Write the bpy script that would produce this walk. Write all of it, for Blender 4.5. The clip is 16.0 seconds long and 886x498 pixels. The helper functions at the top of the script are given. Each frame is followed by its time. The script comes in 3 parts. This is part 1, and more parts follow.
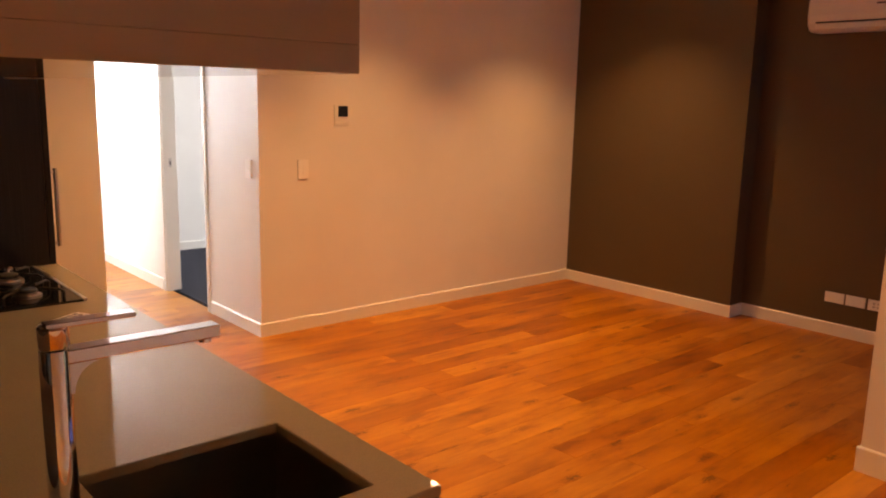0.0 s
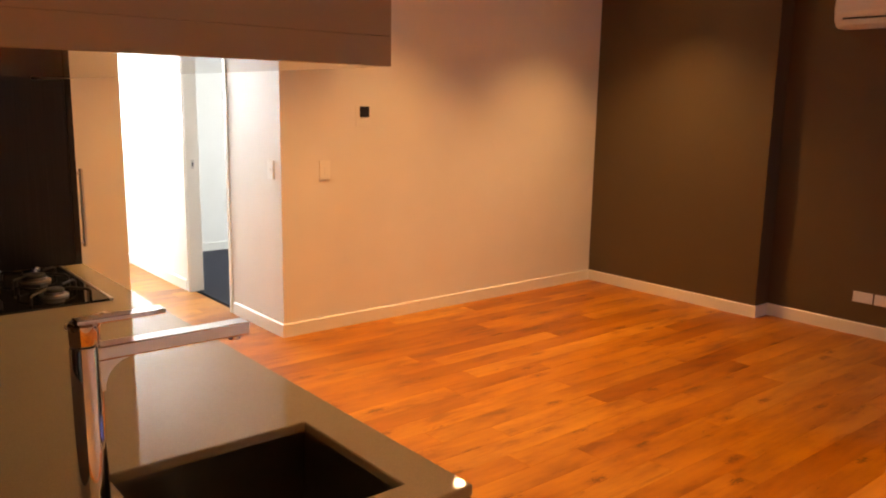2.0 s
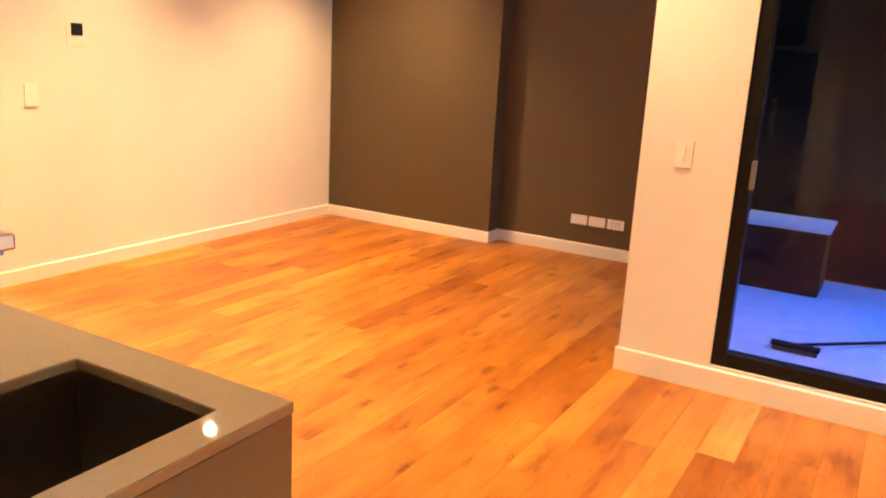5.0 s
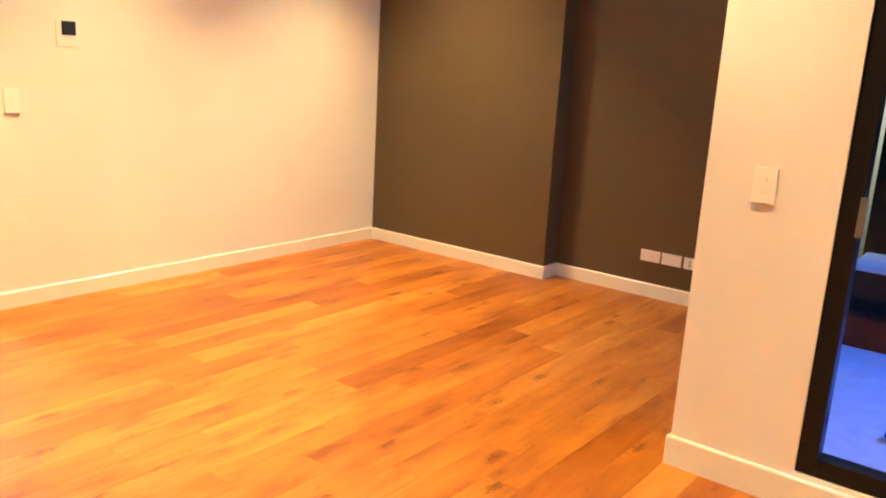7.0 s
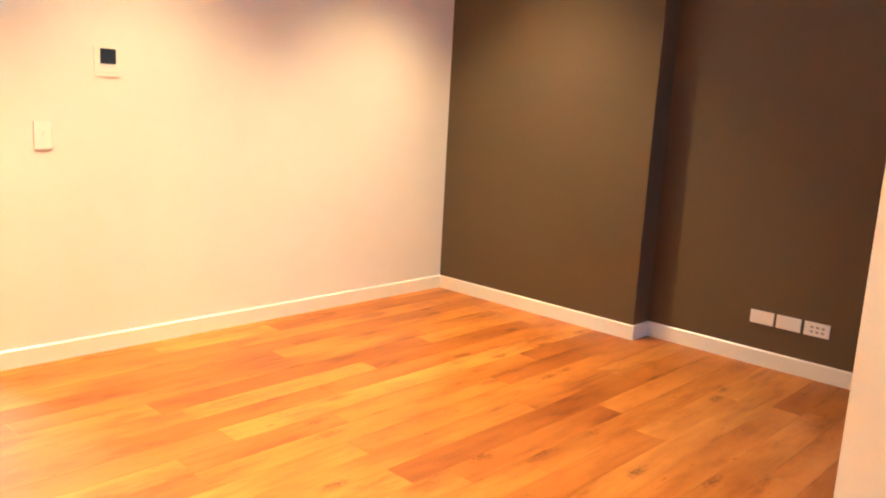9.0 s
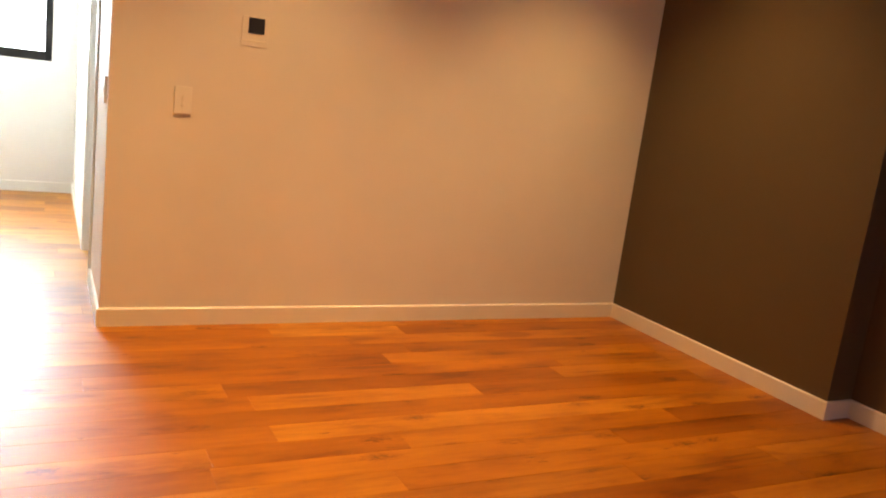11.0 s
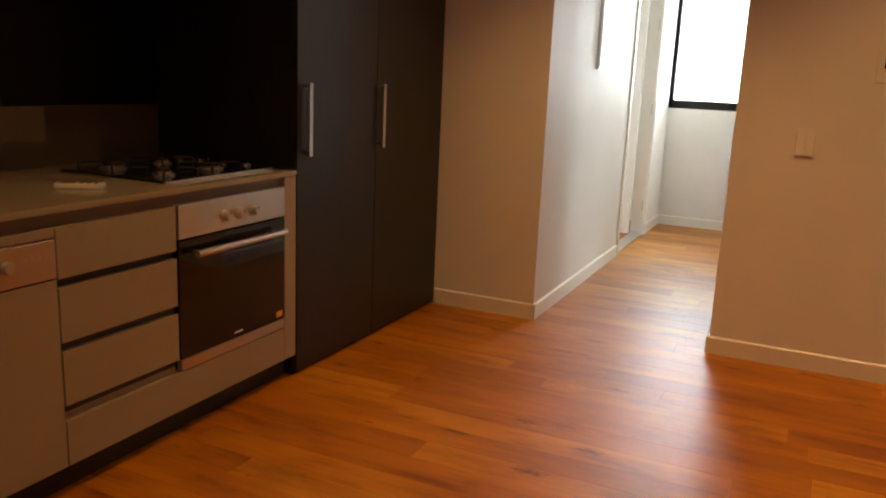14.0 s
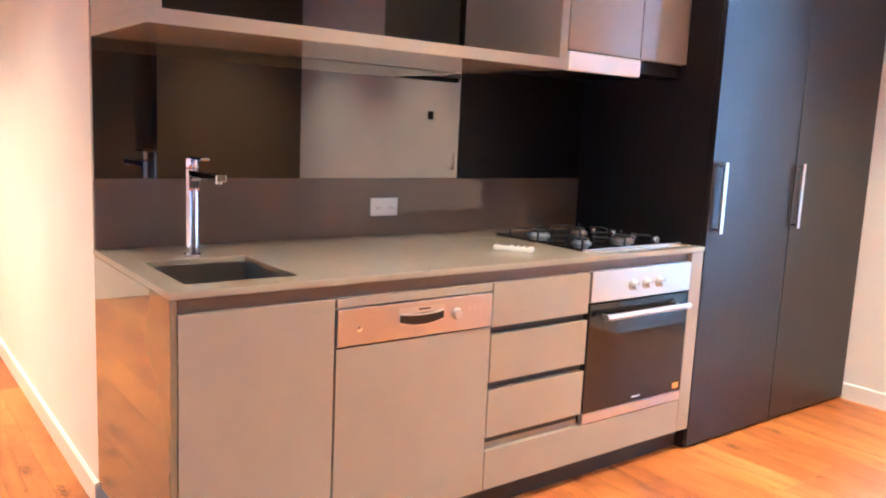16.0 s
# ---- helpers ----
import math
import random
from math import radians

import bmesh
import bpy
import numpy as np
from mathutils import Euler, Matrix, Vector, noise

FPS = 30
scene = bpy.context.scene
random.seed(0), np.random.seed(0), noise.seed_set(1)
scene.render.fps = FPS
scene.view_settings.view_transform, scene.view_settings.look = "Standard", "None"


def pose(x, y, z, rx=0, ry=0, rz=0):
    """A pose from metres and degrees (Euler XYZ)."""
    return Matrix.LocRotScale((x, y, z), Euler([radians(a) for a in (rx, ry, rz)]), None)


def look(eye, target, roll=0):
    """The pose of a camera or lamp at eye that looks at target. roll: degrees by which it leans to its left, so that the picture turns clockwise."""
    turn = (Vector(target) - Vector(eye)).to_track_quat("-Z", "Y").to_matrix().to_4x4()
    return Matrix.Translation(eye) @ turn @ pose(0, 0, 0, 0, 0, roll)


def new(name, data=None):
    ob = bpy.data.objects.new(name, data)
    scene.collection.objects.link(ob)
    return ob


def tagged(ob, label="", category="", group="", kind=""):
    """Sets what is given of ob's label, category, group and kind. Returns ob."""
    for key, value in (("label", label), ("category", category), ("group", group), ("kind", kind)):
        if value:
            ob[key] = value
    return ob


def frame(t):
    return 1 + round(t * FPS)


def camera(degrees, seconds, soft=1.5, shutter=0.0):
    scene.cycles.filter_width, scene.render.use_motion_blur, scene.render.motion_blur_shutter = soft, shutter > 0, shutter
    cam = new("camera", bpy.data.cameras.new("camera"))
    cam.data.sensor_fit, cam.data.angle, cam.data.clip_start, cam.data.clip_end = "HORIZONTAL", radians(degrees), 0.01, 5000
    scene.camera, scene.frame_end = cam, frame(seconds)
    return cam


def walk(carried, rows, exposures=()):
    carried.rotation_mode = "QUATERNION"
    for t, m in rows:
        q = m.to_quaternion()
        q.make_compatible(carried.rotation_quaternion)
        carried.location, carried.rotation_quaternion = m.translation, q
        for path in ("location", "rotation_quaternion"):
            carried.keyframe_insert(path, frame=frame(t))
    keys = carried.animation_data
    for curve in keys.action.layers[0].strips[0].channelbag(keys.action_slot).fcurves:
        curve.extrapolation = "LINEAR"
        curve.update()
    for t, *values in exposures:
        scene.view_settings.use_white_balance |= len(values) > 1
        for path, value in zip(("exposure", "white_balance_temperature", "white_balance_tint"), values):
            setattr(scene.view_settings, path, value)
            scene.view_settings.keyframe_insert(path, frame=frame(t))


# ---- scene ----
cam = camera(58.3, 16.0, soft=2.0)
PATH = [
    (0, (-5.393, -4.521, 1.545), (-4.104, -3.037, 1.176), 1.4),
    (0.5, (-5.381, -4.515, 1.540), (-4.108, -3.017, 1.167), 1.4),
    (1, (-5.375, -4.516, 1.536), (-4.119, -3.004, 1.164), 1.2),
    (1.5, (-5.354, -4.522, 1.534), (-4.124, -2.988, 1.165), 0.9),
    (2, (-5.397, -4.495, 1.532), (-4.144, -2.980, 1.166), 1.0),
    (2.5, (-5.514, -4.342, 1.505), (-4.080, -2.994, 1.147), 2.0),
    (3, (-5.560, -4.312, 1.480), (-4.039, -3.064, 1.119), 2.3),
    (3.5, (-5.565, -4.305, 1.455), (-4.000, -3.122, 1.070), 2.0),
    (4, (-5.533, -4.283, 1.406), (-3.891, -3.217, 0.995), 2.3),
    (4.2, (-5.545, -4.338, 1.438), (-3.849, -3.37, 1.006), 2.9),
    (6.3, (-4.889, -4.239, 1.404), (-3.266, -3.202, 0.863), 3.5),
    (6.5, (-4.778, -4.216, 1.38), (-3.17, -3.146, 0.859), 3.9),
    (7, (-4.542, -4.23, 1.383), (-3.001, -3.04, 0.929), 3.3),
    (7.5, (-4.389, -4.118, 1.372), (-2.875, -2.862, 1.011), 4.0),
    (8, (-4.284, -3.996, 1.38), (-2.769, -2.728, 1.073), 4.4),
    (8.5, (-4.208, -3.905, 1.318), (-2.696, -2.632, 1.015), 3.8),
    (9, (-4.081, -3.85, 1.343), (-2.649, -2.505, 0.97), 3.1),
    (9.5, (-3.896, -3.993, 1.296), (-2.643, -2.486, 0.898), 3.0),
    (9.7, (-3.875, -3.989, 1.306), (-2.671, -2.446, 0.892), 3.3),
    (11.8, (-2.921, -3.783, 1.248), (-2.252, -1.945, 0.834), 6.8),
    (12, (-2.883, -3.784, 1.294), (-2.295, -1.924, 0.851), 5.8),
    (12.5, (-2.759, -3.657, 1.273), (-2.532, -1.726, 0.804), 3.9),
    (13, (-2.76, -3.783, 1.295), (-2.877, -1.844, 0.818), 3.6),
    (13.5, (-2.734, -3.908, 1.329), (-3.194, -2.019, 0.862), 3.5),
    (14, (-2.633, -4.033, 1.31), (-3.455, -2.261, 0.882), 2.5),
    (14.5, (-2.528, -4.2, 1.339), (-3.669, -2.605, 0.946), 2.1),
    (15, (-2.559, -4.16, 1.314), (-3.967, -2.784, 0.962), 1.4),
    (15.5, (-2.597, -4.176, 1.327), (-4.131, -2.936, 0.998), 2.2),
    (16, (-2.588, -4.215, 1.341), (-4.164, -3.02, 1.042), 2.6),
]
EXPO = [  # seconds, stops, kelvin, tint
    (0.0, 0.78, 9400, 34), (1.2, 0.85, 9200, 29), (2.0, 1.05, 8900, 23), (2.5, 1.15, 8400, 25), (3.0, 1.45, 7700, 23), (3.5, 1.8, 7300, 22), (4.2, 2.0, 7200, 19), (6.3, 2.8, 5550, -11), (6.6, 2.8, 5550, -11), (7.0, 2.3, 6050, -3),
    (7.5, 1.95, 6000, 4), (8.0, 2.3, 5450, -2), (8.5, 2.6, 5250, 1), (9.0, 2.4, 5450, -1), (9.5, 2.0, 6500, 7),
    (12.0, 0.15, 8500, 15), (12.5, -0.18, 8300, 14), (13.0, -0.12, 8400, 15), (13.5, 0.0, 8600, 17), (14.0, -0.2, 9000, 19), (14.5, 0.55, 9200, 21), (15.0, 1.95, 6000, -5), (15.5, 2.45, 4350, 0), (16.0, 2.82, 4120, 4)]
walk(cam, [(t, look(eye, target, roll)) for t, eye, target, roll in PATH], EXPO)

# ---- light -------------------------------------------------------------
world = bpy.data.worlds.new("world")
scene.world = world
world.use_nodes = True
wn = world.node_tree.nodes
sky = wn.new("ShaderNodeTexSky")
sky.sky_type, sky.sun_disc = "NISHITA", False
sky.sun_elevation, sky.sun_rotation = radians(35), radians(20)
wn["Background"].inputs["Strength"].default_value = 0.05
world.node_tree.links.new(sky.outputs[0], wn["Background"].inputs["Color"])
sun_data = bpy.data.lights.new("sun", "SUN")
sun_data.energy, sun_data.angle, sun_data.color = 1.2, radians(10), (1, 0.95, 0.88)
sun = new("sun", sun_data)
sun.matrix_world = look((0, 0, 20), (2, -12, 6))


def area(name, m, sx, sy, watts, colour):
    d = bpy.data.lights.new(name, "AREA")
    d.shape, d.size, d.size_y, d.energy, d.color = "RECTANGLE", sx, sy, watts, colour
    ob = new(name, d)
    ob.matrix_world = m
    return ob


POWER = 78.0
WARM = (1.0, 0.61, 0.265)
DAY = (0.58, 0.80, 1.0)

# ---- materials ---------------------------------------------------------


class Mat:
    """A principled material with short-hands for its node tree."""

    def __init__(self, name, colour, rough=0.5, metal=0.0, **more):
        self.m = bpy.data.materials.new(name)
        self.m.use_nodes = True
        self.t = self.m.node_tree
        self.b = self.t.nodes["Principled BSDF"]
        self.b.inputs["Base Color"].default_value = (*colour, 1)
        self.b.inputs["Roughness"].default_value = rough
        self.b.inputs["Metallic"].default_value = metal
        for k, v in more.items():
            self.b.inputs[k].default_value = v

    def node(self, kind, **values):
        n = self.t.nodes.new(kind)
        for k, v in values.items():
            n.inputs[k].default_value = v
        return n

    def link(self, a, b):
        self.t.links.new(a, b)

    def coords(self, scale=(1, 1, 1), space="Object"):
        c, m = self.node("ShaderNodeTexCoord"), self.node("ShaderNodeMapping")
        m.inputs["Scale"].default_value = scale
        self.link(c.outputs[space], m.inputs["Vector"])
        return m.outputs["Vector"]

    def noise(self, scale, vector, detail=4.0, rough=0.55):
        n = self.node("ShaderNodeTexNoise", Scale=scale, Detail=detail, Roughness=rough)
        self.link(vector, n.inputs["Vector"])
        return n.outputs["Fac"]

    def node_out(self, kind, out, vector):
        n = self.node(kind)
        self.link(vector, n.inputs["Vector"])
        return n.outputs[out]

    def ramp(self, fac, stops):
        r = self.node("ShaderNodeValToRGB")
        el = r.color_ramp.elements
        while len(el) < len(stops):
            el.new(0.5)
        for e, (p, c) in zip(el, stops):
            e.position, e.color = p, (*c, 1) if len(c) == 3 else c
        self.link(fac, r.inputs["Fac"])
        return r.outputs["Color"]

    def mix(self, fac, a, b, mode="MIX"):
        x = self.t.nodes.new("ShaderNodeMix")
        x.data_type, x.blend_type = "RGBA", mode
        for s, v in ((x.inputs[0], fac), (x.inputs[6], a), (x.inputs[7], b)):
            if isinstance(v, (int, float)):
                s.default_value = v
            elif isinstance(v, tuple):
                s.default_value = (*v, 1)
            else:
                self.link(v, s)
        return x.outputs[2]

    def bump(self, height, strength, distance=0.002):
        n = self.node("ShaderNodeBump", Strength=strength, Distance=distance)
        self.link(height, n.inputs["Height"])
        self.link(n.outputs["Normal"], self.b.inputs["Normal"])

    def rough_from(self, fac, low, high):
        r = self.node("ShaderNodeMapRange")
        r.inputs["To Min"].default_value, r.inputs["To Max"].default_value = low, high
        self.link(fac, r.inputs["Value"])
        self.link(r.outputs["Result"], self.b.inputs["Roughness"])


def painted(name, colour, rough=0.55, grain=220.0):
    """Rolled wall paint: fine stipple and faint broad unevenness."""
    p = Mat(name, colour, rough)
    v = p.coords()
    big = p.noise(1.3, v, 3)
    p.link(p.ramp(big, [(0.3, tuple(c * 0.95 for c in colour)), (0.7, tuple(min(1, c * 1.03) for c in colour))]), p.b.inputs["Base Color"])
    p.bump(p.noise(grain, v, 3), 0.18, 0.001)
    p.rough_from(p.noise(6, v), rough - 0.06, rough + 0.08)
    return p.m


def plain(name, colour, rough=0.5, metal=0.0, spread=0.05, scale=8.0, **more):
    p = Mat(name, colour, rough, metal, **more)
    n = p.noise(scale, p.coords(), 4)
    p.link(p.ramp(n, [(0.25, tuple(c * (1 - spread) for c in colour)), (0.75, tuple(min(1, c * (1 + spread)) for c in colour))]), p.b.inputs["Base Color"])
    p.rough_from(p.noise(scale * 5, p.coords(), 3), rough - min(0.05, rough * 0.3), rough + min(0.06, rough * 0.3))
    return p.m


M_WHITE = painted("white_wall_paint", (0.80, 0.78, 0.74))
M_BROWN = painted("brown_wall_paint", (0.104, 0.072, 0.037), 0.5)
M_CEIL = painted("ceiling_paint", (0.82, 0.81, 0.78), 0.7)
M_TRIM = plain("white_gloss_trim", (0.82, 0.80, 0.74), 0.32, spread=0.02)
M_PLATE = plain("white_plastic", (0.85, 0.84, 0.80), 0.3, spread=0.02)
M_DARKPL = plain("black_plastic", (0.012, 0.012, 0.014), 0.3)
M_BLACKAL = plain("black_powder_coat", (0.005, 0.005, 0.006), 0.45, **{"Specular IOR Level": 0.25})
M_CHROME = plain("chrome", (0.80, 0.80, 0.82), 0.06, 1.0, spread=0.02)
M_SATIN = plain("satin_silver", (0.58, 0.57, 0.55), 0.38, 0.6, spread=0.02)
M_CAST = plain("black_cast_iron", (0.015, 0.015, 0.016), 0.55)
M_GLASSHOB = plain("black_hob_glass", (0.008, 0.008, 0.009), 0.06)
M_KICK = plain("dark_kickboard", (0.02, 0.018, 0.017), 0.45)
# near-black base colour stands for the unlit dark outside, not for a paint
M_UNLIT = plain("balcony_unlit_black", (0.005, 0.005, 0.005), 0.7, **{"Specular IOR Level": 0.1})
M_CONC = plain("balcony_pavers", (0.42, 0.43, 0.45), 0.7, spread=0.15, scale=14)
M_GREY = plain("grey_brush_plastic", (0.12, 0.12, 0.125), 0.5)
M_PORT = plain("pale_grey_plastic", (0.42, 0.41, 0.40), 0.4)
M_GREEN = plain("dark_foliage", (0.05, 0.08, 0.035), 0.6, spread=0.3)


def laminate():
    p = Mat("greige_gloss_laminate", (0.36, 0.30, 0.215), 0.22)
    v = p.coords()
    p.link(p.ramp(p.noise(3, v, 3), [(0.3, (0.352, 0.296, 0.222)), (0.7, (0.377, 0.318, 0.240))]), p.b.inputs["Base Color"])
    p.rough_from(p.noise(30, v, 3), 0.06, 0.11)
    p.bump(p.noise(60, v, 2), 0.03, 0.001)
    return p.m


def mirror_laminate():
    """The greige laminate, polished so that the floor shows in it; base colour darkened for that dim reflection."""
    # darker, greener than laminate(): the dim floor reflection is partly in this colour
    p = Mat("greige_polished_laminate", (0.21, 0.185, 0.12), 0.03)
    v = p.coords()
    p.link(p.ramp(p.noise(3, v, 3), [(0.3, (0.20, 0.175, 0.112)), (0.7, (0.22, 0.192, 0.126))]), p.b.inputs["Base Color"])
    p.rough_from(p.noise(24, v, 3), 0.02, 0.05)
    p.b.inputs["Coat Weight"].default_value = 0.6
    p.b.inputs["Coat Roughness"].default_value = 0.02
    return p.m


def stone():
    p = Mat("beige_engineered_stone", (0.37, 0.32, 0.235), 0.12)
    v = p.coords()
    fine = p.noise(420, v, 2)
    broad = p.noise(5, v, 3)
    c = p.ramp(fine, [(0.3, (0.335, 0.29, 0.212)), (0.5, (0.365, 0.316, 0.232)), (0.72, (0.40, 0.348, 0.258))])
    p.link(p.mix(0.08, c, p.ramp(broad, [(0.3, (0.2, 0.17, 0.12)), (0.7, (0.5, 0.45, 0.35))])), p.b.inputs["Base Color"])
    p.rough_from(broad, 0.03, 0.06)
    return p.m


def steel(name="brushed_steel", colour=(0.62, 0.60, 0.57), rough=0.3, along=(4, 160, 160)):
    p = Mat(name, colour, rough, 1.0)
    v = p.coords(along)
    n = p.noise(3, v, 5, 0.7)
    p.link(p.ramp(n, [(0.3, tuple(c * 0.95 for c in colour)), (0.7, colour)]), p.b.inputs["Base Color"])
    p.rough_from(n, rough - 0.07, rough + 0.1)
    p.bump(n, 0.03, 0.0003)
    return p.m


def dark_timber():
    """Near-black timber veneer with upright grain."""
    p = Mat("dark_timber_laminate", (0.03, 0.026, 0.026), 0.3)
    v = p.coords((55, 55, 1.4))
    g = p.noise(2.2, v, 6, 0.65)
    p.link(p.ramp(g, [(0.25, (0.010, 0.009, 0.009)), (0.55, (0.020, 0.017, 0.017)), (0.8, (0.036, 0.031, 0.030))]), p.b.inputs["Base Color"])
    p.rough_from(g, 0.24, 0.38)
    p.b.inputs["Specular IOR Level"].default_value = 0.37
    p.bump(g, 0.12, 0.0008)
    return p.m


def carpet():
    p = Mat("charcoal_carpet", (0.03, 0.032, 0.04), 0.95)
    v = p.coords()
    n = p.noise(300, v, 3)
    p.link(p.ramp(n, [(0.3, (0.006, 0.008, 0.018)), (0.7, (0.018, 0.021, 0.038))]), p.b.inputs["Base Color"])
    p.bump(n, 0.8, 0.004)
    return p.m


def floorboard(name="oak_floorboard", island=False):
    """Oiled oak: each board its own tone, long grain, knots and dark flecks."""
    p = Mat(name, (0.42, 0.2, 0.075), 0.3)
    info = p.node("ShaderNodeNewGeometry" if island else "ShaderNodeObjectInfo")
    own = info.outputs["Random Per Island" if island else "Random"]
    add = p.t.nodes.new("ShaderNodeVectorMath")
    add.operation = "MULTIPLY_ADD"
    rnd = p.node("ShaderNodeCombineXYZ")
    for s in ("X", "Y", "Z"):
        p.link(own, rnd.inputs[s])
    c = p.node("ShaderNodeTexCoord")
    p.link(rnd.outputs[0], add.inputs[0])
    add.inputs[1].default_value = (37.0, 53.0, 11.0)
    p.link(c.outputs["Object"], add.inputs[2])

    def mapped(scale):
        m = p.node("ShaderNodeMapping")
        m.inputs["Scale"].default_value = scale
        p.link(add.outputs[0], m.inputs["Vector"])
        return m.outputs["Vector"]

    grain = p.noise(1.0, mapped((2.2, 30, 14)), 6, 0.6)
    cloud = p.noise(1.0, mapped((2.6, 9, 6)), 5, 0.6)
    patch = p.noise(1.0, mapped((1.3, 4.0, 3)), 3, 0.5)
    streak = p.noise(1.0, mapped((1.0, 15, 7)), 4, 0.55)

    def spots(scale, low):
        n = p.node("ShaderNodeTexVoronoi", Scale=1.0, Randomness=1.0)
        wob = p.mix(0.55, mapped(scale), p.node_out("ShaderNodeTexNoise", "Color", mapped((9, 24, 9))), "ADD")
        p.link(wob, n.inputs["Vector"])
        return n.outputs["Distance"], p.ramp(n.outputs["Color"], [(low, (0, 0, 0)), (low + 0.06, (1, 1, 1))])

    tone = p.ramp(own, [(0.0, (0.330, 0.098, 0.010)), (0.25, (0.425, 0.140, 0.015)), (0.75, (0.480, 0.176, 0.021)), (0.92, (0.530, 0.210, 0.030)), (1.0, (0.600, 0.268, 0.050))])
    g = p.ramp(grain, [(0.25, (0.86, 0.81, 0.76)), (0.52, (1, 1, 1)), (0.85, (1.06, 1.08, 1.10))])
    col = p.mix(1.0, tone, g, "MULTIPLY")
    w = p.ramp(patch, [(0.32, (0.80, 0.73, 0.66)), (0.5, (1, 1, 1)), (0.68, (1.16, 1.22, 1.30))])
    col = p.mix(0.9, col, w, "MULTIPLY")
    k = p.ramp(cloud, [(0.31, (0.42, 0.27, 0.15)), (0.41, (0.80, 0.70, 0.60)), (0.52, (1, 1, 1)), (0.72, (1.20, 1.26, 1.34))])
    col = p.mix(0.75, col, k, "MULTIPLY")
    st = p.ramp(streak, [(0.27, (0.46, 0.34, 0.25)), (0.36, (1, 1, 1)), (1.0, (1, 1, 1))])
    col = p.mix(0.6, col, st, "MULTIPLY")
    dist, some = spots((3.4, 9.0, 3.0), 0.55)
    knot = p.ramp(dist, [(0.0, (0.04, 0.022, 0.015)), (0.08, (0.14, 0.08, 0.045)), (0.14, (0.58, 0.46, 0.36)), (0.28, (1, 1, 1))])
    col = p.mix(some, col, p.mix(0.75, col, knot, "MULTIPLY"))
    dist, some = spots((6.0, 22.0, 5.0), 0.58)
    fleck = p.ramp(dist, [(0.0, (0.16, 0.10, 0.07)), (0.09, (0.5, 0.42, 0.36)), (0.14, (1, 1, 1))])
    col = p.mix(some, col, p.mix(0.7, col, fleck, "MULTIPLY"))
    p.link(col, p.b.inputs["Base Color"])
    p.rough_from(cloud, 0.34, 0.46)
    p.b.inputs["Specular IOR Level"].default_value = 0.42
    p.bump(grain, 0.12, 0.001)
    return p.m


M_GLOSS = mirror_laminate()
M_LAM, M_STONE, M_STEEL, M_TIMBER, M_CARPET, M_BOARD = laminate(), stone(), steel(), dark_timber(), carpet(), floorboard()
M_BOARD_FAR = floorboard("oak_floorboard_far", True)
M_COPPER = steel("brushed_steel_panel", (0.56, 0.52, 0.49), 0.34, (3, 3, 420))
M_SINK = steel("sink_steel", (0.30, 0.28, 0.26), 0.30, (60, 60, 60))
M_UPSTAND = plain("taupe_gloss_upstand", (0.170, 0.124, 0.092), 0.04, spread=0.03)
M_MIRROR = plain("tinted_mirror", (0.20, 0.19, 0.185), 0.006, 1.0, spread=0.01)
M_GAP = plain("board_gap", (0.05, 0.022, 0.008), 0.8)
M_OVENGLASS = plain("oven_glass", (0.01, 0.009, 0.009), 0.05)
M_LAMPOFF = plain("downlight_trim", (0.8, 0.8, 0.78), 0.4)


def pane_mat():
    """Thin clear glazing: mostly see-through with a mirror gloss by Fresnel."""
    m = bpy.data.materials.new("thin_glazing")
    m.use_nodes = True
    t = m.node_tree
    t.nodes.remove(t.nodes["Principled BSDF"])
    out = t.nodes["Material Output"]
    f, tr, gl, mx = (t.nodes.new("ShaderNode" + k) for k in ("Fresnel", "BsdfTransparent", "BsdfGlossy", "MixShader"))
    f.inputs["IOR"].default_value = 1.33
    gl.inputs["Roughness"].default_value = 0.01
    tr.inputs["Color"].default_value = (0.9, 0.93, 0.95, 1)
    t.links.new(f.outputs[0], mx.inputs[0])
    t.links.new(tr.outputs[0], mx.inputs[1])
    t.links.new(gl.outputs[0], mx.inputs[2])
    t.links.new(mx.outputs[0], out.inputs["Surface"])
    return m


M_PANE = pane_mat()


def emitter(name, colour, power):
    p = Mat(name, colour, 0.5)
    p.b.inputs["Emission Color"].default_value = (*colour, 1)
    p.b.inputs["Emission Strength"].default_value = power
    return p.m


M_LAMP = emitter("lamp_glow", (1.0, 0.75, 0.45), 60.0)

# ---- mesh helpers ------------------------------------------------------


def mesh_from(name, bm, material, smooth=False):
    me = bpy.data.meshes.new(name)
    bmesh.ops.recalc_face_normals(bm, faces=bm.faces)
    bm.to_mesh(me)
    bm.free()
    me.materials.append(material)
    if smooth:
        for p in me.polygons:
            p.use_smooth = True
        me.set_sharp_from_angle(angle=radians(38))
    return me


def part(name, bm, material, parent=None, label="", smooth=False):
    ob = new(name, mesh_from(name, bm, material, smooth))
    if parent is not None:
        ob.parent = parent
    if label:
        ob["label"] = label
    return ob


def thing(name, label, category, at=(0, 0, 0), group="", kind=""):
    ob = new(name)
    ob.location = at
    ob.empty_display_size = 0.1
    return tagged(ob, label, category, group, kind)


def box(a, b, bevel=0.0, seg=2):
    """A bmesh box between two corners, with bevelled edges."""
    bm = bmesh.new()
    add_box(bm, a, b)
    if bevel:
        bmesh.ops.bevel(bm, geom=bm.edges[:], offset=bevel, segments=seg, affect="EDGES", profile=0.6)
    return bm


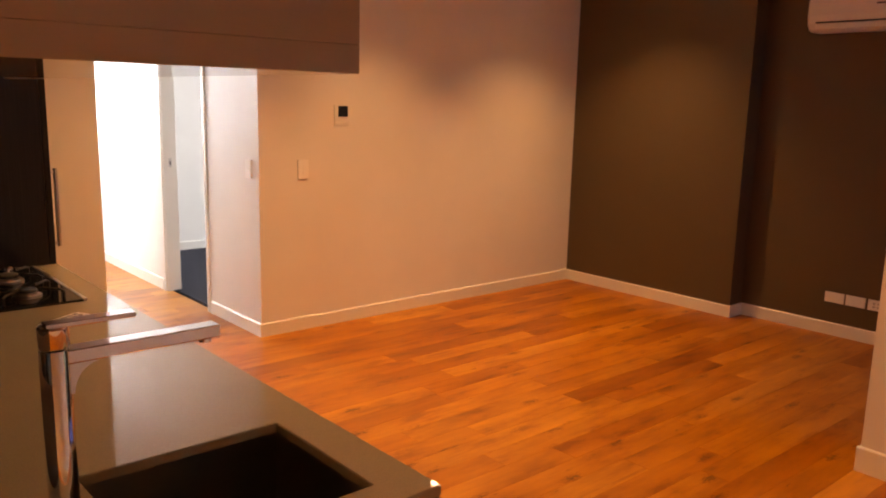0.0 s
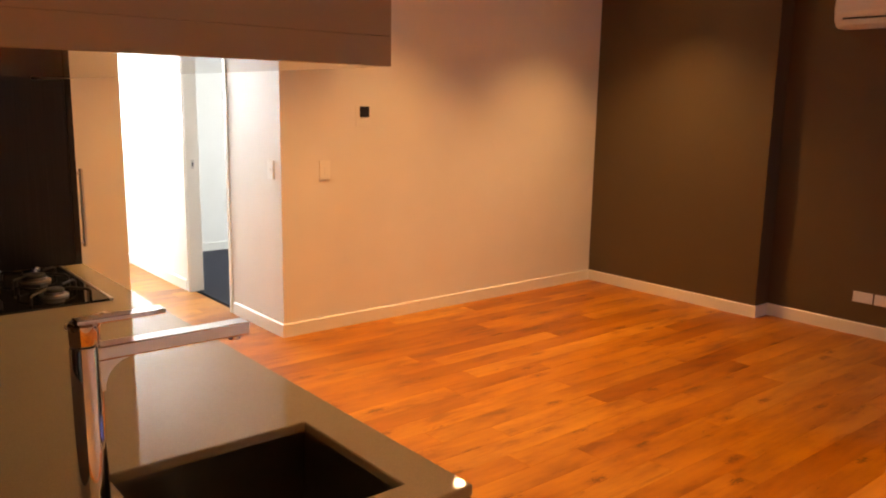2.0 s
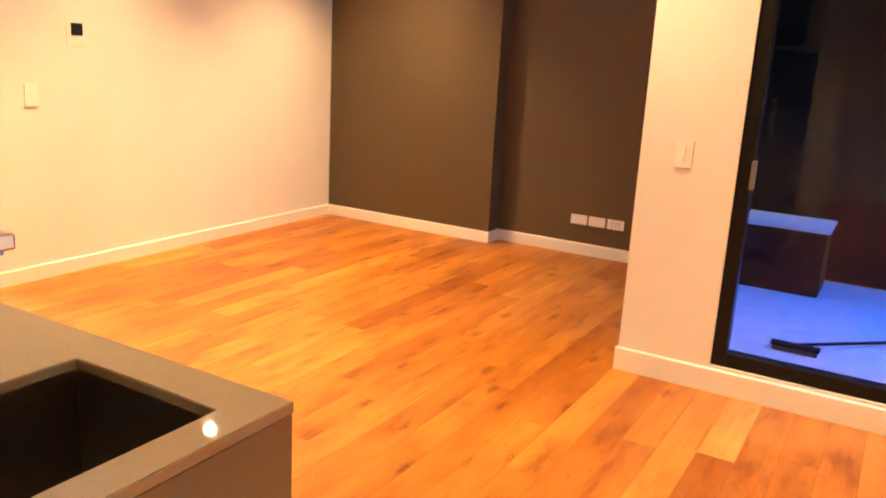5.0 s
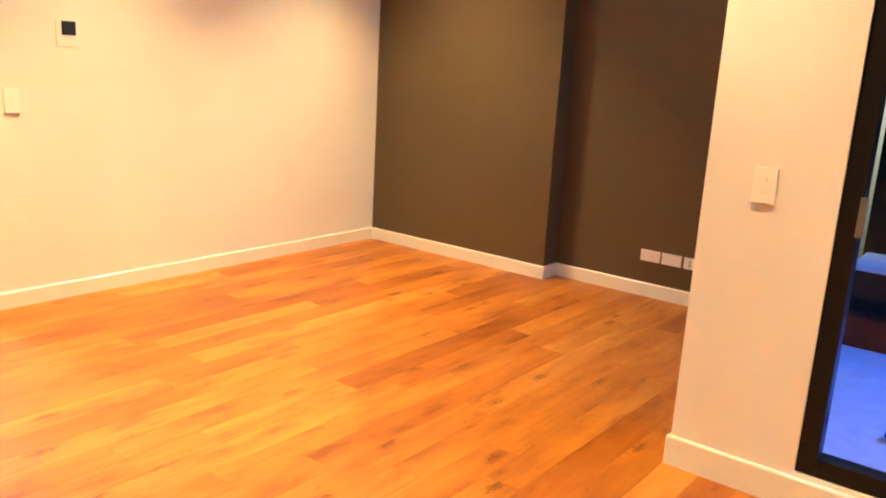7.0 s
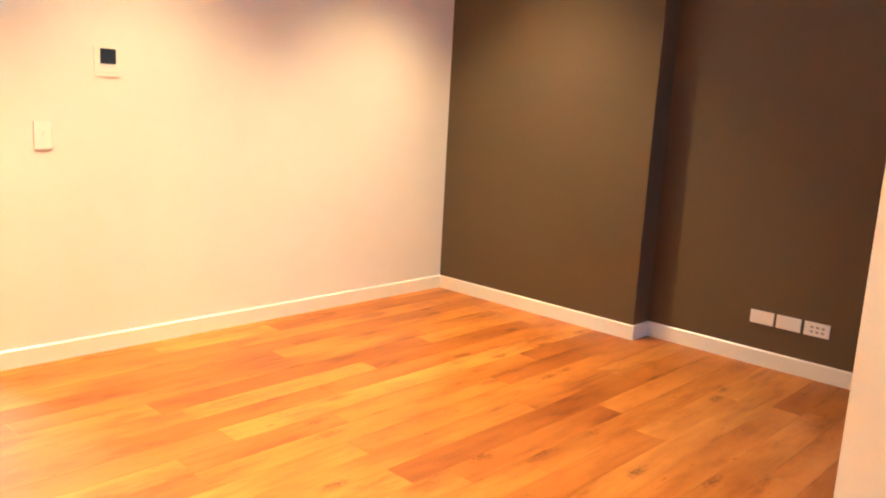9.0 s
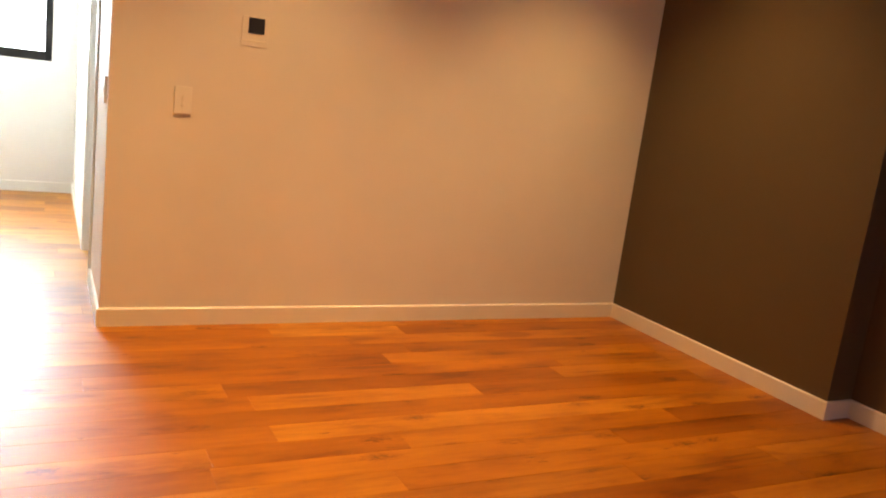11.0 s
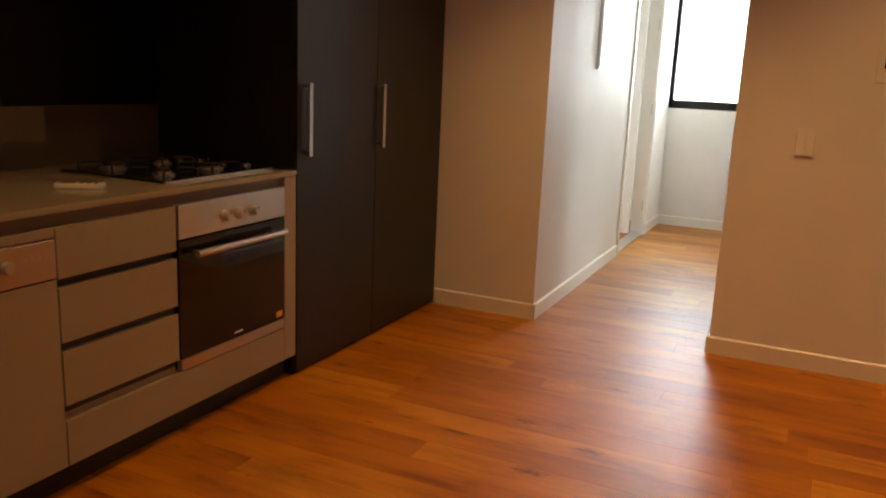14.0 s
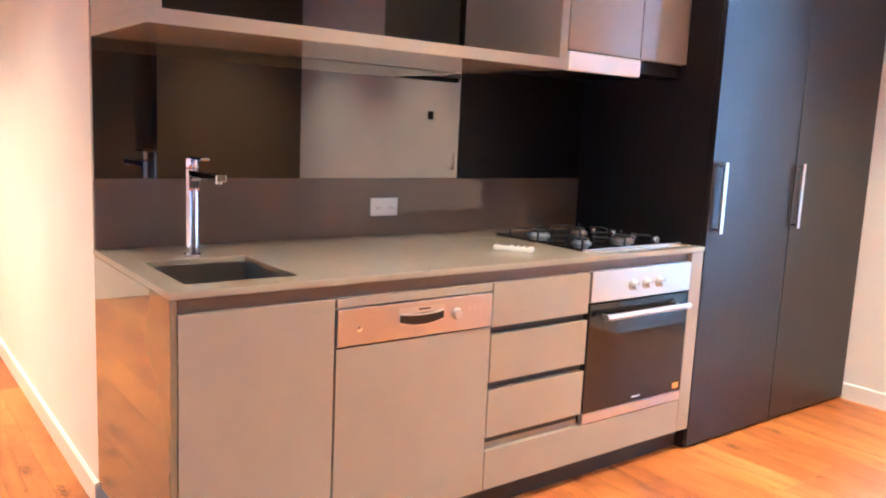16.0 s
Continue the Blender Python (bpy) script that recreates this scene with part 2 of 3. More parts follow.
def add_box(bm, a, b):
    lo, hi = [min(p, q) for p, q in zip(a, b)], [max(p, q) for p, q in zip(a, b)]
    v = [bm.verts.new((x, y, z)) for z in (lo[2], hi[2]) for y in (lo[1], hi[1]) for x in (lo[0], hi[0])]
    for f in ((0, 2, 3, 1), (4, 5, 7, 6), (0, 1, 5, 4), (2, 6, 7, 3), (0, 4, 6, 2), (1, 3, 7, 5)):
        bm.faces.new([v[i] for i in f])
    return v


def tube(points, radius, sides=14, caps=True):
    """A bmesh tube swept along points."""
    bm = bmesh.new()
    pts = [Vector(p) for p in points]
    rings = []
    for i, p in enumerate(pts):
        d = (pts[min(i + 1, len(pts) - 1)] - pts[max(i - 1, 0)]).normalized()
        side = d.orthogonal().normalized() if not rings else (prev - d * prev.dot(d)).normalized()
        prev = side
        other = d.cross(side)
        r = radius[i] if isinstance(radius, (list, tuple)) else radius
        rings.append([bm.verts.new(p + (side * math.cos(a) + other * math.sin(a)) * r) for a in [2 * math.pi * k / sides for k in range(sides)]])
    for a, b in zip(rings, rings[1:]):
        for k in range(sides):
            bm.faces.new((a[k], a[(k + 1) % sides], b[(k + 1) % sides], b[k]))
    if caps:
        bm.faces.new(rings[0][::-1])
        bm.faces.new(rings[-1])
    return bm


def lathe(profile, sides=24, centre=(0, 0, 0), axis="z"):
    """A bmesh turned from (radius, height) pairs."""
    bm = bmesh.new()
    rings = []
    for r, h in profile:
        ring = []
        for k in range(sides):
            a = 2 * math.pi * k / sides
            u, w = r * math.cos(a), r * math.sin(a)
            p = {"z": (u, w, h), "x": (h, u, w), "y": (u, h, w)}[axis]
            ring.append(bm.verts.new([c + q for c, q in zip(centre, p)]))
        rings.append(ring)
    for a, b in zip(rings, rings[1:]):
        for k in range(sides):
            bm.faces.new((a[k], a[(k + 1) % sides], b[(k + 1) % sides], b[k]))
    bm.faces.new(rings[0][::-1])
    bm.faces.new(rings[-1])
    return bm


# ---- plan --------------------------------------------------------------
CEIL = 2.70
HALL_R, HALL_L, HALL_END = -3.01, -3.955, 3.69   # right face, left face, far wall
RECESS, STEP_Y = 0.17, -1.585                     # depth of the brown recess, where it begins
COL_X, COL_Y = -1.887, -3.28                      # balcony wall face and its corner
DOOR_Y = -3.705                                   # where the balcony door begins
FRONT, BACK = -4.565, -5.330                      # bench front, kitchen wall
BENCH_S, BENCH_N, TALL_N = -3.575, -1.335, 0.03   # bench ends and end of tall cupboards
TOP = 0.90


def wall(name, label, *boxes, material=M_WHITE):
    bm = bmesh.new()
    for a, b in boxes:
        add_box(bm, a, b)
    return tagged(part(name, bm, material), label, "wall", kind="structure")


W = 0.10
wall("wall_north", "white painted living room wall with two plates", ((HALL_R, 0, 0), (0.0, W, CEIL)))
wall("wall_hall_east", "white painted hallway wall with a doorway",
     ((HALL_R, W, 0), (HALL_R + W, 0.78, CEIL)), ((HALL_R, 0.78, 2.06), (HALL_R + W, 1.55, CEIL)), ((HALL_R, 1.55, 0), (HALL_R + W, HALL_END, CEIL)))
wall("wall_hall_west", "white painted hallway wall with a doorway",
     ((HALL_L - W, 0.04, 0), (HALL_L, 2.02, CEIL)), ((HALL_L - W, 2.02, 2.06), (HALL_L, 3.0, CEIL)), ((HALL_L - W, 3.0, 0), (HALL_L, HALL_END, CEIL)))
wall("wall_stub", "white painted wall return beside tall cupboards", ((-5.6, 0.04, 0), (HALL_L - W, 0.04 + W, CEIL)))
WX0, WX1, WZ0, WZ1 = HALL_L - 0.02, -3.20, 1.10, 2.25
wall("wall_hall_end", "white painted wall below the hallway window",
     ((-6.2, HALL_END, 0), (WX0, HALL_END + 0.18, CEIL)), ((WX1, HALL_END, 0), (0.9, HALL_END + 0.18, CEIL)),
     ((WX0, HALL_END, 0), (WX1, HALL_END + 0.18, WZ0)), ((WX0, HALL_END, WZ1), (WX1, HALL_END + 0.18, CEIL)))
wall("wall_brown_proud", "taupe brown painted feature wall, projecting part", ((0.0, STEP_Y, 0), (RECESS + W, W, CEIL)), material=M_BROWN)
wall("wall_brown_recess", "taupe brown painted feature wall, recessed part", ((RECESS, -3.28, 0), (RECESS + W, STEP_Y, CEIL)), material=M_BROWN)
wall("wall_nook", "white painted wall return with black glazed door",
     ((COL_X, COL_Y - W, 0), (-1.62, COL_Y, CEIL)), ((-0.30, COL_Y - W, 0), (RECESS + W, COL_Y, CEIL)), ((-1.62, COL_Y - W, 2.10), (-0.30, COL_Y, CEIL)))
wall("wall_balcony", "white painted wall beside black balcony door",
     ((COL_X, DOOR_Y, 0), (COL_X + 0.14, COL_Y - W, CEIL)), ((COL_X, -5.9, 0), (COL_X + 0.14, DOOR_Y, 0.125)), ((COL_X, -5.9, 2.15), (COL_X + 0.14, DOOR_Y, CEIL)), ((COL_X, -6.3, 0), (COL_X + 0.14, -5.9, CEIL)))
wall("wall_kitchen", "white painted wall behind the kitchen", ((BACK - 0.20, BENCH_S + 0.002, 0), (BACK, 0.04, CEIL)), ((-8.6, BENCH_S + 0.002, 0), (BACK - 0.20, BENCH_S + 0.09, CEIL)))
wall("wall_south", "plain white painted closing wall", ((-8.7, -6.4, 0), (COL_X + 0.14, -6.3, CEIL)))
wall("wall_west", "plain white painted closing wall at entry", ((-8.7, -6.3, 0), (-8.6, BENCH_S + 0.09, CEIL)))
wall("wall_bedroom_east", "white painted bedroom wall with window opening",
     ((0.5, 0.1, 0), (0.6, 1.0, CEIL)), ((0.5, 1.0, 0), (0.6, 2.6, 0.6)), ((0.5, 1.0, 2.2), (0.6, 2.6, CEIL)), ((0.5, 2.6, 0), (0.6, 3.1, CEIL)))
wall("wall_bedroom_north", "white painted bedroom wall", ((HALL_R + W, 3.10, 0), (0.6, 3.20, CEIL)))
wall("wall_west_room", "white painted side room wall with window opening",
     ((-5.7, 0.14, 0), (-5.6, 1.6, CEIL)), ((-5.7, 1.6, 0), (-5.6, 3.1, 0.9)), ((-5.7, 1.6, 2.1), (-5.6, 3.1, CEIL)), ((-5.7, 3.1, 0), (-5.6, HALL_END, CEIL)))

bm = bmesh.new()
add_box(bm, (-8.7, COL_Y - W, CEIL), (0.6, HALL_END + 0.18, CEIL + 0.15))
add_box(bm, (-8.7, -6.4, CEIL), (COL_X + 0.14, COL_Y - W, CEIL + 0.15))
tagged(part("ceiling", bm, M_CEIL), "white painted plasterboard ceiling", "ceiling", kind="structure")
floor = tagged(part("floor", box((-8.7, -6.4, -0.20), (COL_X + 0.14, HALL_END + 0.18, -0.016)), M_GAP), "orange oiled oak floorboards with dark knots", "floor", kind="structure")
tagged(part("floor_nook", box((COL_X + 0.14, COL_Y - W, -0.20), (RECESS + W, 0.05, -0.016)), M_GAP, floor), "", "")
tagged(part("carpet_floor", box((HALL_R + 0.06, W, -0.014), (0.5, 3.10, 0.004)), M_CARPET), "dark charcoal bedroom carpet", "carpet", kind="structure")


def skirting(name, label, a, b, out, height=0.088, deep=0.013):
    """A skirting board from a to b, standing out from its wall along out."""
    bm = bmesh.new()
    a, b, o = Vector((*a, 0)), Vector((*b, 0)), Vector((*out, 0)) * deep
    prof = [(0.0, 0.0), (1.0, 0.0), (1.0, height - 0.006), (0.55, height), (0.0, height)]
    rings = [[bm.verts.new(p + o * u + Vector((0, 0, z))) for u, z in prof] for p in (a, b)]
    n = len(prof)
    for k in range(n):
        bm.faces.new((rings[0][k], rings[0][(k + 1) % n], rings[1][(k + 1) % n], rings[1][k]))
    bm.faces.new(rings[0]), bm.faces.new(rings[1][::-1])
    return tagged(part(name, bm, M_TRIM), label, "skirting", group="skirting boards", kind="structure")


SK = "white gloss painted skirting board"
skirting("baseboard_north", SK, (HALL_R - 0.013, 0), (-0.013, 0), (0, -1))
skirting("baseboard_hall_east", SK, (HALL_R, 0), (HALL_R, 0.73), (-1, 0))
skirting("baseboard_hall_east_far", SK, (HALL_R, 1.60), (HALL_R, HALL_END), (-1, 0))
skirting("baseboard_hall_west", SK, (HALL_L, 0.027), (HALL_L, 1.97), (1, 0))
skirting("baseboard_hall_west_far", SK, (HALL_L, 3.05), (HALL_L, HALL_END), (1, 0))
skirting("baseboard_hall_end", SK, (HALL_L + 0.013, HALL_END), (HALL_R - 0.013, HALL_END), (0, -1))
skirting("baseboard_stub", SK, (FRONT, 0.04), (HALL_L + 0.013, 0.04), (0, -1))
skirting("baseboard_brown", SK, (0, 0), (0, STEP_Y - 0.013), (-1, 0))
skirting("baseboard_step", SK, (0.0, STEP_Y), (RECESS - 0.013, STEP_Y), (0, -1))
skirting("baseboard_recess", SK, (RECESS, STEP_Y), (RECESS, COL_Y), (-1, 0))
skirting("baseboard_balcony", SK, (COL_X, COL_Y + 0.013), (COL_X, -6.3), (-1, 0), 0.112)
skirting("baseboard_nook", SK, (COL_X, COL_Y), (-1.66, COL_Y), (0, 1), 0.112)
skirting("baseboard_entry", SK, (BACK, BENCH_S + 0.002), (-8.6, BENCH_S + 0.002), (0, -1))
skirting("baseboard_bedroom", SK, (HALL_R + W, 3.10), (0.5, 3.10), (0, -1))

# ---- doors and windows -------------------------------------------------


def door_frame(name, label, x0, x1, y0, y1, top, face, proud=0.004, wide=0.045):
    """Jambs, head and architraves of a doorway through a wall that runs along y."""
    t = thing(name, label, "door frame", (x0, y0, 0), kind="structure")
    m = Matrix.Translation((-x0, -y0, 0))

    def put(nm, a, b, lab=""):
        bm = box(a, b, 0.002, 1)
        bm.transform(m)
        return part(nm, bm, M_TRIM, t, lab)

    put("jamb", (x0 - 0.004, y0, 0), (x1 + 0.004, y0 + 0.022, top))
    put("jamb", (x0 - 0.004, y1 - 0.022, 0), (x1 + 0.004, y1, top))
    put("head", (x0 - 0.004, y0 + 0.022, top - 0.022), (x1 + 0.004, y1 - 0.022, top))
    s = face * (wide * 0.3)
    xf = x0 if face < 0 else x1
    put("architrave", (xf, y0 - wide + 0.012, 0), (xf + s, y0 + 0.006, top + 0.03))
    put("architrave", (xf, y1 - 0.006, 0), (xf + s, y1 + wide - 0.012, top + 0.03))
    put("architrave", (xf, y0 + 0.006, top - 0.008), (xf + s, y1 - 0.006, top + 0.03))
    return t


bed_door = door_frame("door_frame_bedroom", "white gloss painted door frame with strike plates", HALL_R, HALL_R + W, 0.78, 1.55, 2.06, -1)
for z in (0.98, 1.98):
    part("strike_plate", box((0.035, 0.744, z), (0.060, 0.749, z + 0.07), 0.001, 1), M_STEEL, bed_door, "small steel strike plate")
    part("strike_slot", box((0.043, 0.742, z + 0.02), (0.053, 0.7435, z + 0.05)), M_DARKPL, bed_door, "dark latch slot")
side_door = door_frame("door_frame_side_room", "white gloss painted door frame with hinges", HALL_L - W, HALL_L, 2.02, 3.0, 2.06, 1)
for z in (0.22, 1.05, 1.75):
    part("hinge", lathe([(0.007, z), (0.007, z + 0.09)], 10, (0.085, 0.950, 0)), M_STEEL, side_door, "steel butt hinge")
part("threshold", box((0.0, 0.022, 0.0), (0.10, 0.958, 0.012), 0.003), M_STEEL, side_door, "bright metal threshold strip")
leaf = thing("door_leaf", "white painted flush door standing open into the side room", "door", (HALL_L - W, 2.955, 0))
part("leaf", box((-0.80, -0.04, 0.012), (-0.01, 0.0, 2.03), 0.002, 1), M_TRIM, leaf)
part("lever_handle", tube([(-0.73, -0.04, 1.0), (-0.73, -0.085, 1.0), (-0.70, -0.092, 1.0), (-0.62, -0.092, 1.0)], 0.009), M_CHROME, leaf, "chrome lever handle", True)

win = thing("window_1", "bright hallway window in a black aluminium frame", "window", (WX0, HALL_END, WZ0), kind="structure")
ww, wh = WX1 - WX0, WZ1 - WZ0
for nm, a, b in (("window_frame", (0, -0.006, 0), (0.055, 0.08, wh)), ("window_frame", (ww - 0.055, -0.006, 0), (ww, 0.08, wh)),
                 ("window_frame", (0.055, -0.006, 0), (ww - 0.055, 0.08, 0.075)), ("window_frame", (0.055, -0.006, wh - 0.06), (ww - 0.055, 0.08, wh))):
    part(nm, box(a, b, 0.004), M_BLACKAL, win)
pane = part("pane", box((0.045, 0.03, 0.06), (ww - 0.045, 0.036, wh - 0.05)), M_PANE, win)
pane.visible_shadow = False
bm = bmesh.new()
add_box(bm, (-9.0, HALL_END + 4.0, -2.0), (2.0, HALL_END + 4.05, 7.0))
tagged(part("backdrop", bm, emitter("bright_sky", (0.78, 0.90, 1.0), 9.0)), "bright overcast sky beyond the window", "sky", kind="structure")
# the uneven dark line that shows along the sill, outside the glass
rnd = random.Random(4)
bm = bmesh.new()
for k in range(60):
    x = rnd.uniform(0.30, 0.58)
    r = rnd.uniform(0.008, 0.02)
    bmesh.ops.create_icosphere(bm, subdivisions=1, radius=r, matrix=Matrix.Translation((WX0 + x, HALL_END + 0.125 + rnd.uniform(-0.02, 0.03), WZ0 + 0.002 + r * 0.8 + rnd.random() * 0.028)))
add_box(bm, (WX0 + 0.05, HALL_END + 0.10, WZ0 - 0.03), (WX1 - 0.05, HALL_END + 0.17, WZ0 + 0.006))
tagged(part("sill_moss", bm, M_GREEN), "clump of dark leaves on the outer sill", "leaves", kind="stuff")


def glazed_door(name, label, span, top, low=0.0, mid=None):
    """A black aluminium framed glass panel along local x, standing on z = low."""
    t = thing(name, label, "glass door", kind="structure")
    f = 0.062
    part("frame", box((0, 0, low), (f, 0.075, top), 0.003), M_BLACKAL, t)
    part("frame", box((span - f, 0, low), (span, 0.075, top), 0.003), M_BLACKAL, t)
    part("frame", box((f, 0, low), (span - f, 0.075, low + f), 0.003), M_BLACKAL, t)
    part("frame", box((f, 0, top - f), (span - f, 0.075, top), 0.003), M_BLACKAL, t)
    cuts = [f] + ([mid] if mid else []) + [span - f]
    if mid:
        part("mullion", box((mid - 0.035, 0.004, low + f), (mid + 0.035, 0.071, top - f), 0.003), M_BLACKAL, t)
    for a, b in zip(cuts, cuts[1:]):
        g = part("pane", box((a + 0.001, 0.034, low + f - 0.006), (b - 0.001, 0.040, top - f + 0.006)), M_PANE, t)
        g.visible_shadow = False
    return t


bal = glazed_door("door_balcony", "black aluminium framed sliding balcony glass door", 5.9 + DOOR_Y, 2.15, 0.127, 1.06)
bal.matrix_world = pose(COL_X + 0.012, DOOR_Y, 0, 0, 0, -90) @ Matrix.Scale(1, 4, (1, 0, 0))
part("pull_handle", box((0.056, -0.016, 0.935), (0.078, 0.002, 1.060), 0.006), M_GREY, bal, "grey flush pull handle")
nook_door = glazed_door("door_nook", "black aluminium framed glass door to the balcony", 1.32, 2.10, 0.02)
nook_door.matrix_world = pose(-1.62, COL_Y - 0.09, 0)

# ---- balcony -----------------------------------------------------------
bx0 = COL_X + 0.14
tagged(part("balcony_floor", box((bx0, -6.3, -0.2), (1.4, COL_Y - W, 0.015)), M_CONC), "pale concrete balcony floor in blue daylight", "balcony", kind="structure")
# wall, bench panels and broom get their darkness from colour, as if unlit
tagged(part("balcony_wall", box((0.62, -6.3, 0.015), (0.74, COL_Y - W, CEIL)), M_UNLIT), "balcony end wall, coloured near-black because little light reaches it", "wall", kind="structure")
# added slab out of view; blocks the sky above the balcony
tagged(part("balcony_light_block", box((bx0, -5.0, CEIL), (0.74, COL_Y - W, CEIL + 0.15)), M_KICK), "unseen dark slab that keeps sky light off the balcony wall", "soffit", kind="structure")
seat = thing("balcony_bench", "low balcony bench with a pale top edge, panels coloured near-black as unlit", "bench", (0.05, -3.98, 0.015))
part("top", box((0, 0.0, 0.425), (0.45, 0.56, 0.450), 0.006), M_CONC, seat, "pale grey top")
part("front_panel", box((0.02, 0.02, 0.0), (0.05, 0.54, 0.425), 0.003), M_UNLIT, seat)
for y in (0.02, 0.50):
    part("end_panel", box((0.05, y, 0.0), (0.43, y + 0.04, 0.425), 0.003), M_UNLIT, seat)
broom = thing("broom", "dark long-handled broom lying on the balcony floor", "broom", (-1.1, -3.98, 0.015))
part("handle", tube([(0, 0, 0.035), (0.75, -0.75, 0.014)], 0.009, 10), M_UNLIT, broom, smooth=True)
part("head", box((-0.05, -0.12, 0.025), (0.01, 0.12, 0.045), 0.008), M_UNLIT, broom)
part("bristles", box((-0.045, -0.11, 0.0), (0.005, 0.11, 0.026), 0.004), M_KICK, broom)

# ---- kitchen -----------------------------------------------------------


def cabinet(name, label, y0, y1, low=0.1, high=0.838, deep=0.6, cat="cabinet"):
    """A carcass behind the front line; fronts are added as parts."""
    t = thing(name, label, cat, (FRONT, y0, 0))
    part("body", box((-deep, 0.002, low), (-0.022, y1 - y0 - 0.002, high - 0.02), 0.0), M_LAM, t)
    return t


def front(t, nm, w0, w1, z0, z1, mat=None, lab=""):
    return part(nm, box((-0.020, w0, z0), (0, w1, z1), 0.0018, 2), mat or M_LAM, t, lab)


sink_cab = cabinet("sink_cabinet", "greige gloss laminate sink cabinet with one door", BENCH_S + 0.018, -3.095, high=0.66)
front(sink_cab, "door", 0.002, 0.459, 0.10, 0.838)
end = thing("end_panel", "greige gloss laminate end panel of the bench", "panel", (FRONT, BENCH_S, 0))
part("panel", box((BACK - FRONT + 0.004, 0.0, 0.085), (0.0, 0.017, 0.878), 0.0015, 2), M_GLOSS, end)
dish = cabinet("dishwasher", "semi-integrated dishwasher with steel control panel", -3.093, -2.497, cat="dishwasher")
front(dish, "top_filler", 0.002, 0.594, 0.811, 0.838)
cp = part("control_panel", box((-0.018, 0.003, 0.692), (0.004, 0.593, 0.807), 0.004, 3), M_COPPER, dish, "brushed steel control panel")
front(dish, "door", 0.002, 0.594, 0.10, 0.688)


def grip(y0, y1, z0, z1, sag, x0, x1):
    """A flat plate across the panel whose lower edge sags in the middle."""
    bm = bmesh.new()
    n = 12
    low = [(y0 + (y1 - y0) * k / n, z0 - sag * (1 - (2 * k / n - 1) ** 2)) for k in range(n + 1)]
    rim = [bm.verts.new((x1, y, z)) for y, z in low + [(y1, z1), (y0, z1)]]
    face = bm.faces.new(rim)
    out = bmesh.ops.extrude_face_region(bm, geom=[face])
    for v in out["geom"]:
        if isinstance(v, bmesh.types.BMVert):
            v.co.x = x0
    bmesh.ops.recalc_face_normals(bm, faces=bm.faces[:])
    return bm


part("grip_rim", grip(0.216, 0.392, 0.741, 0.788, 0.013, 0.003, 0.0052), M_STEEL, cp, "bright steel grip rim")
part("handle_recess", grip(0.220, 0.388, 0.745, 0.770, 0.013, 0.0045, 0.0066), M_DARKPL, cp, "dark grip recess")
part("grip_lip", tube([(0.006, 0.222, 0.771), (0.012, 0.250, 0.768), (0.014, 0.304, 0.766), (0.012, 0.358, 0.768), (0.006, 0.386, 0.771)], 0.003, 10), M_SATIN, cp, "steel grip lip", True)
part("selector_dial", lathe([(0.019, 0.003), (0.019, 0.009), (0.015, 0.020), (0.0, 0.021)], 26, (0, 0.440, 0.752), "x"), M_SATIN, cp, "round chrome programme dial", True)
part("button", lathe([(0.009, 0.003), (0.009, 0.009), (0.0, 0.010)], 16, (0, 0.075, 0.742), "x"), M_CHROME, cp, "", True)
for k in range(3):
    part("indicator_mark", box((0.004, 0.492 + 0.022 * k, 0.756), (0.0046, 0.500 + 0.022 * k, 0.770)), M_STEEL, cp)
part("name_mark", box((0.0052, 0.290, 0.779), (0.0056, 0.335, 0.784)), M_DARKPL, cp)

drawers = cabinet("drawer_unit", "greige gloss laminate drawer unit with four drawers", -2.495, -2.022)
for z0, z1 in ((0.685, 0.838), (0.490, 0.658), (0.292, 0.462)):
    front(drawers, "drawer_front", 0.002, 0.471, z0, z1)
    part("finger_pull", box((-0.030, 0.004, z0 - 0.026), (-0.021, 0.469, z0 - 0.002)), M_KICK, drawers, "shadowed finger pull channel")

oven_cab = thing("oven_cabinet", "greige gloss laminate oven housing", "cabinet", (FRONT, -2.495, 0))
part("bottom_front", box((-0.020, 0.002, 0.10), (0, 1.078, 0.244), 0.0018, 2), M_LAM, oven_cab)
part("side_panel", box((-0.60, 1.080, 0.10), (0.0, 1.156, 0.878), 0.0015, 2), M_LAM, oven_cab)
part("body", box((-0.60, 0.475, 0.10), (-0.54, 1.078, 0.85)), M_LAM, oven_cab)
oven = thing("oven", "built-in black glass oven with steel trim", "oven", (FRONT, -2.020, 0.247))
part("body", box((-0.53, 0.01, 0.0), (-0.022, 0.595, 0.59)), M_KICK, oven)
opan = part("control_panel", box((-0.02, 0.004, 0.475), (0.004, 0.600, 0.594), 0.003, 2), M_STEEL, oven, "brushed steel control panel")
for y in (0.235, 0.315, 0.395):
    k = part("knob", lathe([(0.023, 0.004), (0.022, 0.010), (0.017, 0.012), (0.0155, 0.032), (0.0, 0.033)], 22, (0, y, 0.528), "x"), M_SATIN, opan, "round chrome knob", True)
    part("pointer", box((0.0335, y - 0.0015, 0.532), (0.0345, y + 0.0015, 0.543)), M_DARKPL, k)
odoor = part("door", box((-0.02, 0.004, 0.042), (0.002, 0.600, 0.468), 0.003, 2), M_OVENGLASS, oven, "black glass oven door")
part("inner_window", box((0.0005, 0.10, 0.09), (0.0028, 0.50, 0.36), 0.001, 1), M_OVENGLASS, odoor, "dark inner window")
part("door_trim", box((-0.02, 0.004, 0.0), (0.003, 0.600, 0.040), 0.002, 2), M_STEEL, oven, "steel trim below the door")
